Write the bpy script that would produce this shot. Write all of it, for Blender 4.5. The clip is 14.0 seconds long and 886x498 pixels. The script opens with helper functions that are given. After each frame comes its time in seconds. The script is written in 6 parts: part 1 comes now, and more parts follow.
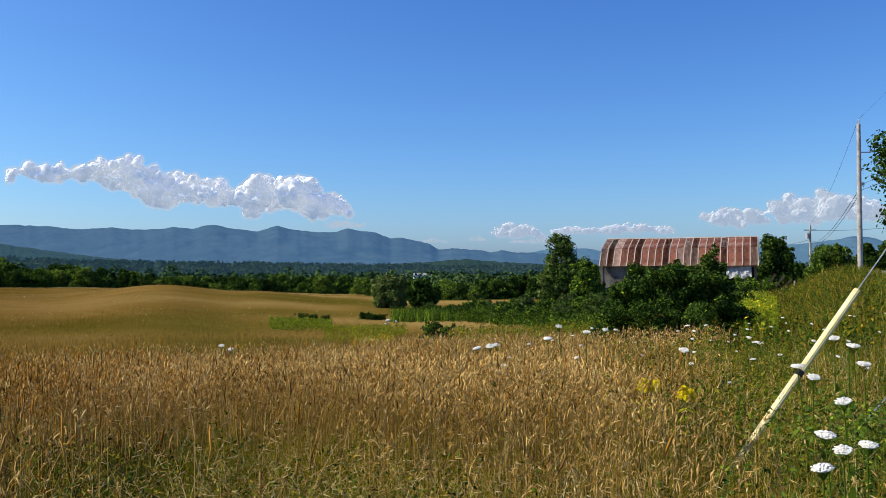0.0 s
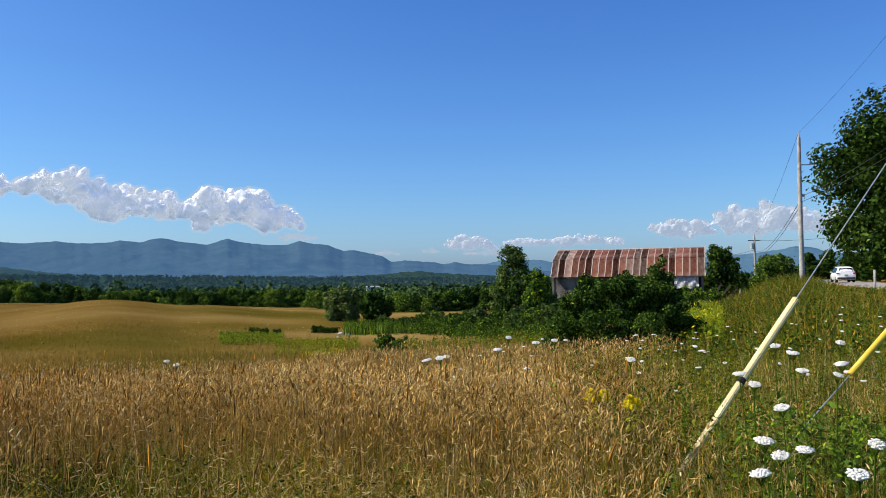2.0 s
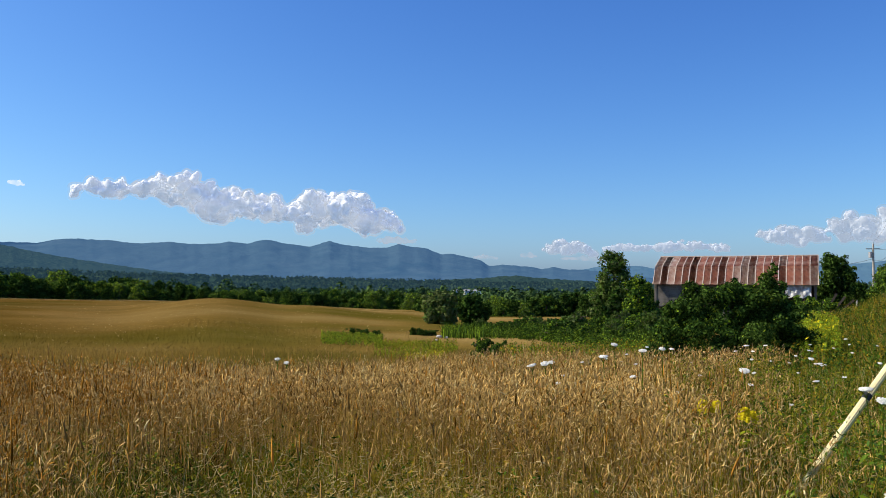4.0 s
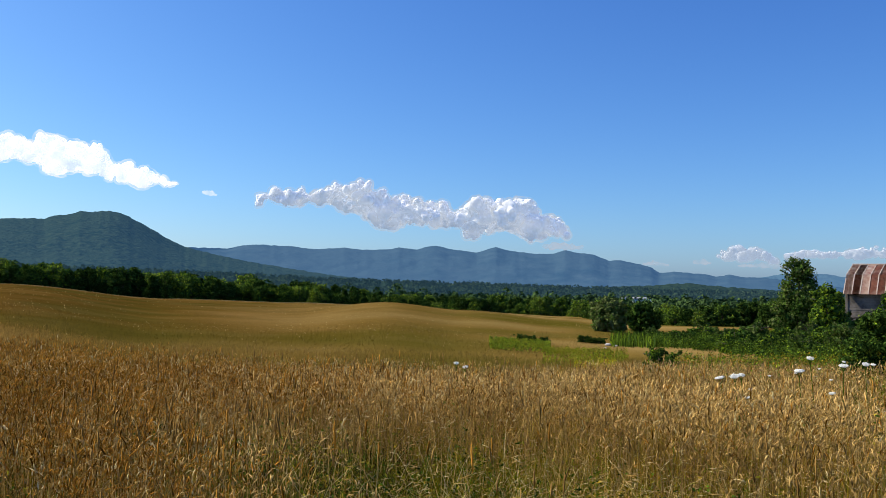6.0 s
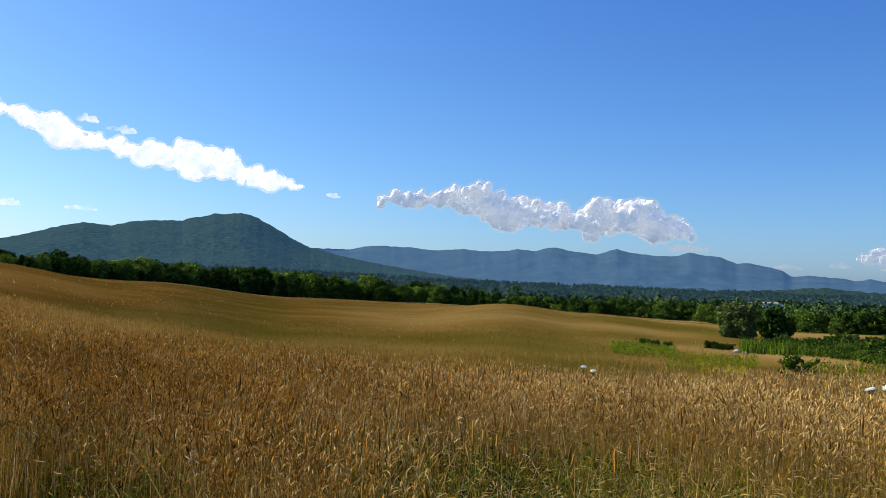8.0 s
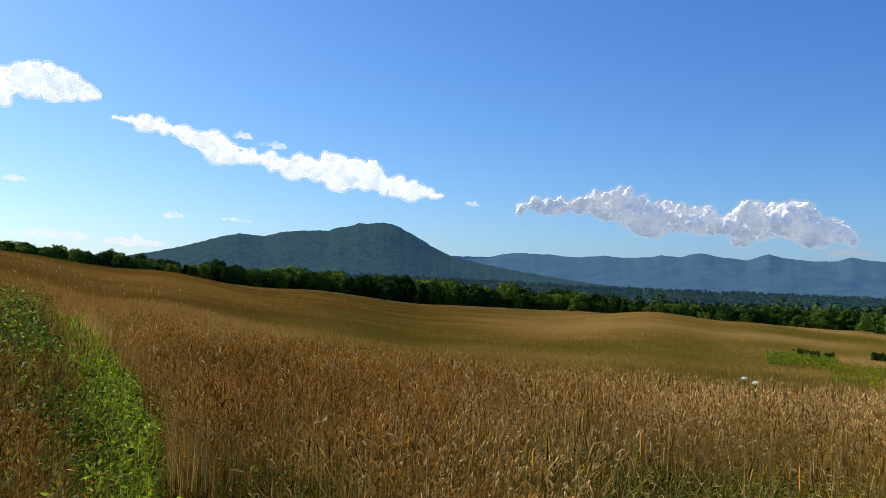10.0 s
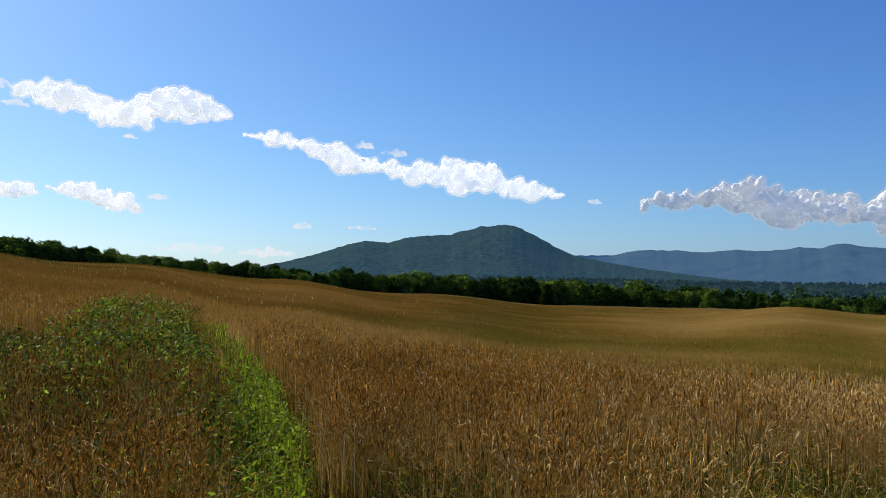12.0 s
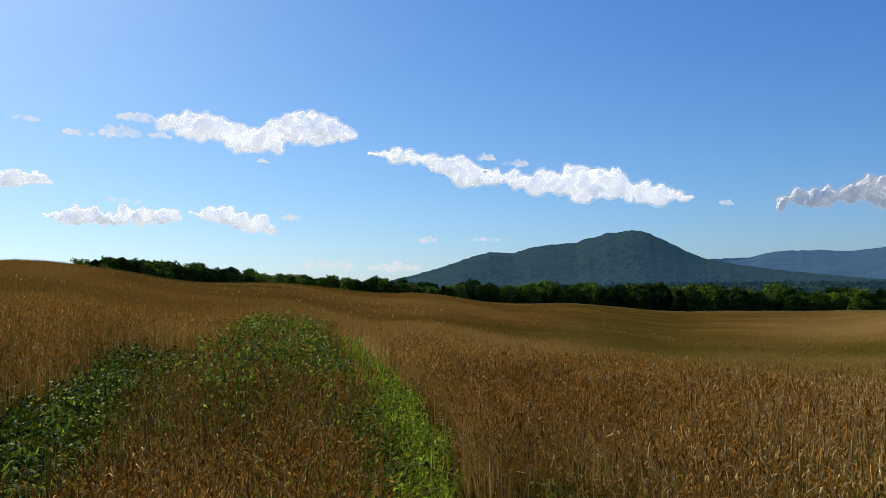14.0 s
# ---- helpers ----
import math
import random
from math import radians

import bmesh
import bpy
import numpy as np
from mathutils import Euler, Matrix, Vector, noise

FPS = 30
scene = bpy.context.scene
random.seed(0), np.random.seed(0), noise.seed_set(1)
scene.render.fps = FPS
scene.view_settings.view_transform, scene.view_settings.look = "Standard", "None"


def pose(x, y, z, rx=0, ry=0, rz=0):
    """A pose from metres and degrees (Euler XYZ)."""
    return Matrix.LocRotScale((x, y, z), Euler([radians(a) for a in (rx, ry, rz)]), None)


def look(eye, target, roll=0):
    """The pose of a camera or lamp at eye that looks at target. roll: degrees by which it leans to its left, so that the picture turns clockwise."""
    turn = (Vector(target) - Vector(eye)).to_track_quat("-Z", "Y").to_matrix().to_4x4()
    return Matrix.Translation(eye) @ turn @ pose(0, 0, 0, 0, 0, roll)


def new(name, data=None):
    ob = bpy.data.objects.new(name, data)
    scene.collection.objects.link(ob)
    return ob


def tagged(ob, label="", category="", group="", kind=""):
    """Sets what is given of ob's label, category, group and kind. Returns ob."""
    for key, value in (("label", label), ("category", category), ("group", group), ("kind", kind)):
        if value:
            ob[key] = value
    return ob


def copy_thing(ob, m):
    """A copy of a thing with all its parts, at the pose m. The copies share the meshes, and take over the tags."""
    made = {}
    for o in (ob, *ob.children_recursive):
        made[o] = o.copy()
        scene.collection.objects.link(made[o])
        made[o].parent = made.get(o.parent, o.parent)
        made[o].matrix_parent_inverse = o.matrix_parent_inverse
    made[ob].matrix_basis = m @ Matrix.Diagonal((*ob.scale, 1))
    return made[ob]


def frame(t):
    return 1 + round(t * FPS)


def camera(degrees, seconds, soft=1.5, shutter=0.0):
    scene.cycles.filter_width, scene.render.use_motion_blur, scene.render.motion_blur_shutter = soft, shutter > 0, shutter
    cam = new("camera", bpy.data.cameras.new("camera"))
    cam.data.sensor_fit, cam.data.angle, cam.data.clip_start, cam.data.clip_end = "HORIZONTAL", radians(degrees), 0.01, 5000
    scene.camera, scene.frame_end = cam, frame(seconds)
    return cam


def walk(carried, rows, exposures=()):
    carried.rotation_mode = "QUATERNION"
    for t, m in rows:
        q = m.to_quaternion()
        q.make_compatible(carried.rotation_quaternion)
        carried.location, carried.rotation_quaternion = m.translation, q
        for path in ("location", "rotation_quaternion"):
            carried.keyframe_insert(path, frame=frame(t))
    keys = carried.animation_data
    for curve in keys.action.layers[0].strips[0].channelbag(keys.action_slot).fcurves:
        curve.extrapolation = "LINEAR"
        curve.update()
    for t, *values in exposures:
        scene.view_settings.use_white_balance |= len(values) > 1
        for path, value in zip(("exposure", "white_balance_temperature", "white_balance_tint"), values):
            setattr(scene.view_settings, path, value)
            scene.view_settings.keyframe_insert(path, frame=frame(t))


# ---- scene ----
# ================= camera and walk =================
cam = camera(57.2, 14.0, soft=0.8)
EYE_HEIGHT, ARM = 1.6, 0.6
TURNS = [
    (0.0, 1.27, 1.02, 0.39), (0.5, -0.29, 1.08, -0.99), (1.0, -1.3, 1.54, -0.71), (1.5, -1.89, 1.39, -0.83),
    (2.0, -2.04, 1.84, 0.82), (2.2, -1.75, 2.24, 1.33), (4.3, 7.14, 2.08, -0.66), (4.5, 8.81, 2.04, -0.93),
    (5.0, 11.12, 2.02, -1.03), (5.5, 13.63, 2.45, -1.2), (6.0, 16.48, 2.51, -0.72), (6.5, 18.54, 2.33, -0.45),
    (7.0, 20.59, 2.2, -0.78), (7.5, 22.28, 2.61, -1.08), (8.0, 24.8, 2.47, -1.31), (8.5, 27.35, 1.93, -2.54),
    (9.0, 30.8, 2.16, -2.33), (9.2, 31.63, 2.26, -2.02), (11.3, 40.22, 2.81, -0.64), (11.5, 41.19, 2.64, -0.45),
    (12.0, 43.31, 2.86, 0.43), (12.5, 45.68, 2.66, 0.95), (13.0, 47.48, 2.68, 0.91), (13.5, 49.43, 3.03, 1.18),
    (14.0, 52.21, 3.81, 2.06)]
ROWS = []
for t, yaw, pitch, roll in TURNS:
    a = radians(yaw)
    ROWS.append((t, pose(-ARM * math.sin(a), ARM * math.cos(a), EYE_HEIGHT, 90 + pitch, roll, yaw)))
walk(cam, ROWS, exposures=((0.0, 0.0), (7.0, 0.0), (9.0, -0.06), (11.0, -0.2), (14.0, -0.4)))

# ================= sky and sun =================
SUN_AZ, SUN_EL = 90.0, 41.0    # degrees to the left of straight ahead, degrees up
world = bpy.data.worlds.new("sky")
scene.world = world
world.use_nodes = True
wn = world.node_tree.nodes
sky = wn.new("ShaderNodeTexSky")
sky.sky_type = "NISHITA"
sky.sun_disc = False
sky.sun_elevation = radians(SUN_EL)
sky.sun_rotation = radians(-SUN_AZ)
sky.altitude = 300
sky.air_density, sky.dust_density, sky.ozone_density = 1.0, 1.0, 2.5
wn["Background"].inputs["Strength"].default_value = 0.10
# clear, deep blue mountain air: each channel of the sky's colour is scaled and given its own steepness
wl = world.node_tree.links
split, join = wn.new("ShaderNodeSeparateColor"), wn.new("ShaderNodeCombineColor")
wl.new(sky.outputs[0], split.inputs[0])
for c, (steep, gain) in enumerate(((1.36, 0.441), (1.18, 0.806), (0.87, 1.939))):
    p, k = wn.new("ShaderNodeMath"), wn.new("ShaderNodeMath")
    p.operation, k.operation = "POWER", "MULTIPLY"
    p.inputs[1].default_value, k.inputs[1].default_value = steep, gain
    wl.new(split.outputs[c], p.inputs[0])
    wl.new(p.outputs[0], k.inputs[0])
    wl.new(k.outputs[0], join.inputs[c])
wl.new(join.outputs[0], wn["Background"].inputs["Color"])


def toward(az, el=0.0):
    """The direction at az degrees to the left of straight ahead and el degrees up."""
    a, e = radians(az), radians(el)
    return Vector((-math.sin(a) * math.cos(e), math.cos(a) * math.cos(e), math.sin(e)))


sun = new("sun", bpy.data.lights.new("sun", "SUN"))
sun.data.energy, sun.data.angle, sun.data.color = 6.3, radians(0.5), (1.0, 0.89, 0.68)
sun.matrix_world = look(toward(SUN_AZ, SUN_EL) * 100, (0, 0, 0))


# ================= materials =================
def material(name, low, high, scale=4.0, rough=0.85, fine=None, bump=0.0, bump_scale=None, metal=0.0, island=0.0,
             through_light=0.0, third=None, big_scale=None, glow=None, piece=0.0, spec=0.3):
    """A surface between two colours by noise at two scales; island or piece: how far single pieces differ in brightness."""
    m = bpy.data.materials.new(name)
    m.use_nodes = True
    nt = m.node_tree
    n, l = nt.nodes, nt.links
    b = n["Principled BSDF"]
    b.inputs["Roughness"].default_value = rough
    b.inputs["Metallic"].default_value = metal
    b.inputs["Specular IOR Level"].default_value = spec
    co = n.new("ShaderNodeTexCoord")
    no = n.new("ShaderNodeTexNoise")
    no.inputs["Scale"].default_value = scale
    no.inputs["Detail"].default_value = 6
    l.new(co.outputs["Object"], no.inputs["Vector"])
    ramp = n.new("ShaderNodeValToRGB")
    ramp.color_ramp.elements[0].position, ramp.color_ramp.elements[1].position = 0.33, 0.67
    ramp.color_ramp.elements[0].color = (*low, 1)
    ramp.color_ramp.elements[1].color = (*high, 1)
    l.new(no.outputs["Fac"], ramp.inputs["Fac"])
    out = ramp.outputs["Color"]
    if third:
        n2 = n.new("ShaderNodeTexNoise")
        n2.inputs["Scale"].default_value = big_scale or scale / 8
        n2.inputs["Detail"].default_value = 4
        l.new(co.outputs["Object"], n2.inputs["Vector"])
        r2 = n.new("ShaderNodeValToRGB")
        r2.color_ramp.elements[0].position, r2.color_ramp.elements[1].position = 0.42, 0.62
        l.new(n2.outputs["Fac"], r2.inputs["Fac"])
        mx = n.new("ShaderNodeMixRGB")
        mx.inputs["Color2"].default_value = (*third, 1)
        l.new(r2.outputs["Color"], mx.inputs["Fac"])
        l.new(out, mx.inputs["Color1"])
        out = mx.outputs["Color"]
    if island or piece:
        if piece:
            src = n.new("ShaderNodeObjectInfo").outputs["Random"]
        else:
            src = n.new("ShaderNodeNewGeometry").outputs["Random Per Island"]
        mr = n.new("ShaderNodeMapRange")
        mr.inputs["To Min"].default_value, mr.inputs["To Max"].default_value = 1 - (island or piece), 1 + (island or piece)
        l.new(src, mr.inputs["Value"])
        hs = n.new("ShaderNodeHueSaturation")
        l.new(mr.outputs["Result"], hs.inputs["Value"])
        l.new(out, hs.inputs["Color"])
        out = hs.outputs["Color"]
    l.new(out, b.inputs["Base Color"])
    if bump:
        nb = n.new("ShaderNodeTexNoise")
        nb.inputs["Scale"].default_value = bump_scale or scale * 5
        nb.inputs["Detail"].default_value = 5
        l.new(co.outputs["Object"], nb.inputs["Vector"])
        bp = n.new("ShaderNodeBump")
        bp.inputs["Strength"].default_value = bump
        bp.inputs["Distance"].default_value = 1.0 / (bump_scale or scale * 5)
        l.new(nb.outputs["Fac"], bp.inputs["Height"])
        l.new(bp.outputs["Normal"], b.inputs["Normal"])
    if glow:
        b.inputs["Emission Color"].default_value = (*glow, 1)
        b.inputs["Emission Strength"].default_value = 1.0
    if through_light:
        tr = n.new("ShaderNodeBsdfTranslucent")
        l.new(out, tr.inputs["Color"])
        ms = n.new("ShaderNodeMixShader")
        ms.inputs["Fac"].default_value = through_light
        l.new(b.outputs[0], ms.inputs[1])
        l.new(tr.outputs[0], ms.inputs[2])
        l.new(ms.outputs[0], n["Material Output"].inputs["Surface"])
    return m


MAT = {
    "stem": material("dry_stem", (0.22, 0.132, 0.034), (0.56, 0.37, 0.115), 1.2, 0.75, island=0.6, through_light=0.22, spec=0.0),
    "seed": material("seed_head", (0.27, 0.160, 0.045), (0.70, 0.48, 0.18), 0.7, 0.85, island=0.6, through_light=0.14, spec=0.0),
    "straw": material("bleached_straw", (0.60, 0.47, 0.20), (0.76, 0.63, 0.33), 1.5, 0.7, island=0.25, through_light=0.2, spec=0.0),
    "blade": material("green_blade", (0.034, 0.074, 0.007), (0.12, 0.19, 0.02), 0.8, 0.7, island=0.5, through_light=0.25, spec=0.0),
    "olive": material("olive_blade", (0.14, 0.105, 0.008), (0.33, 0.22, 0.02), 0.8, 0.75, island=0.5, through_light=0.15, spec=0.0),
    "lush": material("lush_leaf", (0.15, 0.26, 0.012), (0.33, 0.46, 0.036), 0.9, 0.65, island=0.5, through_light=0.48, spec=0.0),
    "hay_green": material("yellow_green_blade", (0.14, 0.135, 0.009), (0.36, 0.31, 0.028), 0.8, 0.7, island=0.6, through_light=0.25, spec=0.0),
    "weed_leaf": material("weed_leaf", (0.07, 0.13, 0.010), (0.19, 0.27, 0.024), 0.9, 0.6, island=0.6, through_light=0.28, spec=0.12),
    "weed_dark": material("dark_weed_leaf", (0.014, 0.032, 0.004), (0.055, 0.095, 0.011), 0.9, 0.6, island=0.5, through_light=0.15, spec=0.1),
    "leaf": material("tree_leaf", (0.034, 0.080, 0.014), (0.10, 0.170, 0.030), 0.5, 0.7, island=0.55, through_light=0.18, spec=0.0),
    "leaf_dark": material("dark_leaf", (0.013, 0.033, 0.006), (0.038, 0.068, 0.011), 0.5, 0.7, island=0.5, through_light=0.12, spec=0.0),
    "leaf_grey": material("grey_green_leaf", (0.08, 0.115, 0.035), (0.15, 0.18, 0.06), 0.5, 0.7, island=0.4, through_light=0.22, spec=0.0),
    "leaf_yellow": material("yellow_green_leaf", (0.20, 0.26, 0.015), (0.38, 0.40, 0.03), 0.7, 0.7, island=0.3, through_light=0.35, spec=0.0),
    "goldenrod": material("goldenrod_bloom", (0.62, 0.50, 0.01), (0.78, 0.66, 0.03), 3, 0.8, island=0.25, through_light=0.2, spec=0.0),
    "umbel": material("white_umbel", (0.84, 0.82, 0.74), (0.90, 0.89, 0.83), 12, 0.9, island=0.08, through_light=0.2, spec=0.0),
    "bark": material("bark", (0.06, 0.045, 0.035), (0.15, 0.12, 0.09), 6, 0.9, bump=0.5),
}


# the meadow's turf: gold, olive and brown in drifts
def turf_material(name="turf", gain=1.0, level=False, island=0.0):
    """The meadow's colours; level: blades that take light like the sward as a whole."""
    m = bpy.data.materials.new(name)
    m.use_nodes = True
    nt = m.node_tree
    n, l = nt.nodes, nt.links
    b = n["Principled BSDF"]
    b.inputs["Roughness"].default_value = 0.95
    b.inputs["Specular IOR Level"].default_value = 0.0
    co = n.new("ShaderNodeTexCoord")

    def noise_at(scale, detail=5, stretch=(1, 1, 1), turn=0.0):
        mp = n.new("ShaderNodeMapping")
        mp.inputs["Scale"].default_value = stretch
        mp.inputs["Rotation"].default_value = (0, 0, turn)
        l.new(co.outputs["Object"], mp.inputs["Vector"])
        t = n.new("ShaderNodeTexNoise")
        t.inputs["Scale"].default_value, t.inputs["Detail"].default_value = scale, detail
        l.new(mp.outputs[0], t.inputs["Vector"])
        return t.outputs["Fac"]

    def ramp(fac, *stops):
        r = n.new("ShaderNodeValToRGB")
        e = r.color_ramp.elements
        while len(e) < len(stops):
            e.new(0.5)
        for s, (p, c) in zip(e, stops):
            s.position, s.color = p, (*c, 1)
        l.new(fac, r.inputs["Fac"])
        return r.outputs["Color"]

    def mix(fac, a, c):
        x = n.new("ShaderNodeMixRGB")
        l.new(fac, x.inputs["Fac"])
        l.new(a, x.inputs["Color1"])
        l.new(c, x.inputs["Color2"])
        return x.outputs["Color"]

    drift = ramp(noise_at(0.030, 2.0), (0.40, (0.115, 0.096, 0.014)), (0.50, (0.21, 0.138, 0.032)), (0.60, (0.32, 0.218, 0.072)))
    russet = ramp(noise_at(0.036, 2.0), (0.40, (0.066, 0.050, 0.008)), (0.50, (0.105, 0.058, 0.011)), (0.60, (0.155, 0.086, 0.020)))
    tuft = ramp(noise_at(0.13, 4), (0.40, (0.070, 0.058, 0.009)), (0.5, (0.18, 0.12, 0.029)), (0.60, (0.33, 0.225, 0.078)))
    fine = ramp(noise_at(6.0, 6), (0.25, (0.35, 0.35, 0.35)), (0.75, (1.0, 1.0, 1.0)))
    base = n.new("ShaderNodeMixRGB")
    base.inputs["Fac"].default_value = 0.10
    # reddish bent grass takes over up the slope to the west; its colour is also darkened for the backlit blades' shaded
    # sides
    xyz = n.new("ShaderNodeSeparateXYZ")
    l.new(co.outputs["Object"], xyz.inputs[0])
    across = n.new("ShaderNodeMath")
    across.operation = "DIVIDE"
    l.new(xyz.outputs["X"], across.inputs[0])
    rise = n.new("ShaderNodeMath")
    rise.operation = "ADD"
    rise.inputs[1].default_value = 40.0
    l.new(xyz.outputs["Y"], rise.inputs[0])
    l.new(rise.outputs[0], across.inputs[1])
    west = n.new("ShaderNodeMapRange")
    west.inputs["From Min"].default_value, west.inputs["From Max"].default_value = -0.08, -0.55
    l.new(across.outputs[0], west.inputs["Value"])
    l.new(mix(west.outputs[0], drift, russet), base.inputs["Color1"])
    l.new(tuft, base.inputs["Color2"])
    mu = n.new("ShaderNodeMixRGB")
    mu.blend_type = "MULTIPLY"
    mu.inputs["Fac"].default_value = 0.0 if level else 0.55
    l.new(base.outputs[0], mu.inputs["Color1"])
    l.new(fine, mu.inputs["Color2"])
    if level:
        rnd = n.new("ShaderNodeNewGeometry")
        span = n.new("ShaderNodeMapRange")
        span.inputs["To Min"].default_value, span.inputs["To Max"].default_value = gain * (1 - island), gain * (1 + island)
        l.new(rnd.outputs["Random Per Island"], span.inputs["Value"])
        hs = n.new("ShaderNodeHueSaturation")
        l.new(span.outputs[0], hs.inputs["Value"])
        l.new(mu.outputs[0], hs.inputs["Color"])
        l.new(hs.outputs[0], b.inputs["Base Color"])
        flat = n.new("ShaderNodeVectorMath")
        flat.operation = "ADD"
        flat.inputs[1].default_value = (0, 0, 1.3)
        l.new(rnd.outputs["Normal"], flat.inputs[0])
        unit = n.new("ShaderNodeVectorMath")
        unit.operation = "NORMALIZE"
        l.new(flat.outputs[0], unit.inputs[0])
        l.new(unit.outputs[0], b.inputs["Normal"])
        # light that comes through the thin blades
        tr, ms, under = n.new("ShaderNodeBsdfTranslucent"), n.new("ShaderNodeMixShader"), n.new("ShaderNodeVectorMath")
        under.operation = "SCALE"
        under.inputs["Scale"].default_value = -1.0
        l.new(unit.outputs[0], under.inputs[0])
        l.new(under.outputs[0], tr.inputs["Normal"])
        l.new(hs.outputs[0], tr.inputs["Color"])
        ms.inputs["Fac"].default_value = 0.55
        l.new(b.outputs[0], ms.inputs[1])
        l.new(tr.outputs[0], ms.inputs[2])
        l.new(ms.outputs[0], n["Material Output"].inputs["Surface"])
        return m
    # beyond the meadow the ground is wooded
    geo = n.new("ShaderNodeNewGeometry")
    ln = n.new("ShaderNodeVectorMath")
    ln.operation = "LENGTH"
    l.new(co.outputs["Object"], ln.inputs[0])
    far = n.new("ShaderNodeMapRange")
    far.inputs["From Min"].default_value, far.inputs["From Max"].default_value = 215, 240
    l.new(ln.outputs["Value"], far.inputs["Value"])
    wood = ramp(noise_at(0.06, 8), (0.35, (0.018, 0.035, 0.014)), (0.65, (0.05, 0.085, 0.03)))
    # near ground: litter coloured darker, with the shade among the stems painted in
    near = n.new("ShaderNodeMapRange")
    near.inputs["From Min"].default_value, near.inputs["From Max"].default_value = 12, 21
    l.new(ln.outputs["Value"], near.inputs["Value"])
    shaded_litter = ramp(noise_at(5.0, 6), (0.3, (0.03, 0.026, 0.008)), (0.7, (0.075, 0.068, 0.018)))
    l.new(mix(far.outputs[0], mix(near.outputs[0], shaded_litter, mu.outputs[0]), wood), b.inputs["Base Color"])
    bp = n.new("ShaderNodeBump")
    bp.inputs["Strength"].default_value = 0.9
    bp.inputs["Distance"].default_value = 0.25
    l.new(noise_at(3.0, 8), bp.inputs["Height"])
    l.new(bp.outputs[0], b.inputs["Normal"])
    return m


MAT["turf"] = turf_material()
MAT["sward"] = turf_material("sward", 0.95, True, 0.16)
MAT["sward_pale"] = turf_material("pale_sward", 1.25, True, 0.16)
MAT["mown"] = material("mown_straw", (0.34, 0.25, 0.10), (0.5, 0.38, 0.17), 0.05, 0.9, island=0.25, through_light=0.3, spec=0.0)
MAT["sward_mid"] = turf_material("mid_sward", 1.25, True, 0.3)

# ================= helpers =================


def mesh_of(name, verts, faces, mats, index=None, smooth=False):
    """A mesh from an array of points and an array (or list of arrays) of faces, quickly."""
    me = bpy.data.meshes.new(name)
    verts = np.asarray(verts, dtype=np.float32)
    groups = faces if isinstance(faces, list) else [faces]
    groups = [np.asarray(g, dtype=np.int32) for g in groups if len(g)]
    me.vertices.add(len(verts))
    me.vertices.foreach_set("co", verts.ravel())
    loops = np.concatenate([g.ravel() for g in groups])
    totals = np.concatenate([np.full(len(g), g.shape[1], dtype=np.int32) for g in groups])
    starts = np.concatenate([[0], np.cumsum(totals)[:-1]]).astype(np.int32)
    me.loops.add(len(loops))
    me.loops.foreach_set("vertex_index", loops)
    me.polygons.add(len(totals))
    me.polygons.foreach_set("loop_start", starts)
    me.polygons.foreach_set("loop_total", totals)
    if index is not None:
        me.polygons.foreach_set("material_index", np.asarray(index, dtype=np.int32))
    if smooth:
        me.polygons.foreach_set("use_smooth", np.ones(len(totals), dtype=bool))
    for m in mats if isinstance(mats, (list, tuple)) else [mats]:
        me.materials.append(m)
    me.update(calc_edges=True)
    me.validate()
    return me


def part(name, bm, mat, parent, label="", smooth=False):
    """One mesh under a thing or under a part. bm: a bmesh or a finished mesh."""
    if isinstance(bm, bpy.types.Mesh):
        me = bm
    else:
        me = bpy.data.meshes.new(name)
        bm.to_mesh(me)
        bm.free()
        me.materials.append(mat)
        if smooth:
            me.polygons.foreach_set("use_smooth", np.ones(len(me.polygons), dtype=bool))
    ob = new(name, me)
    ob.parent = parent
    if label:
        tagged(ob, label)
    return ob


def thing(name, label, category, m=None, group="", kind=""):
    ob = new(name)
    ob.matrix_basis = m or Matrix()
    return tagged(ob, label, category, group, kind)


def smoothstep(a, b, v):
    s = np.clip((v - a) / (b - a), 0, 1)
    return s * s * (3 - 2 * s)


# ================= the lie of the land =================
REACH = np.array([0, 6, 10, 25, 45, 75, 120, 180, 260, 420, 900, 1800, 5000], dtype=float)
LAND = {}


def bearing(az, *z):
    """Heights of the ground along one bearing, at the distances in REACH."""
    LAND[az] = np.array(z, dtype=float)


bearing(-180, 0, 0, 0.1, 0.3, 0.4, 0.5, 0.5, 0, -3, -10, -20, -25, -20)
bearing(-60, 0, 0.1, 0.3, 0.4, 0.5, 0.6, 0.6, 0.5, -2, -8, -20, -25, -20)
bearing(-34, 0, -0.2, -0.2, 0.0, 0.1, 0.15, 0.2, 0.1, -3, -10, -22, -25, -20)
bearing(-29, 0, -0.25, -0.35, -0.1, 0.05, 0.1, 0.1, -0.5, -4, -12, -22, -25, -20)
bearing(-25, 0, -0.25, -0.45, 0.0, 0.75, 0.3, -0.5, -2, -5, -12, -22, -25, -20)
bearing(-20, 0, -0.2, -0.4, -0.75, -0.6, -1.5, -2.5, -4, -8, -14, -22, -25, -20)
bearing(-8, 0, -0.1, -0.3, -1.0, -1.9, -2.5, -4, -6, -10, -15, -22, -25, -20)
bearing(2, 0, -0.1, -0.3, -1.1, -2.2, -3.2, -4.2, -6, -10, -15, -22, -25, -20)
bearing(8, 0, -0.1, -0.3, -1.3, -2.4, -3.0, -3.4, -5.0, -10, -15, -22, -25, -20)
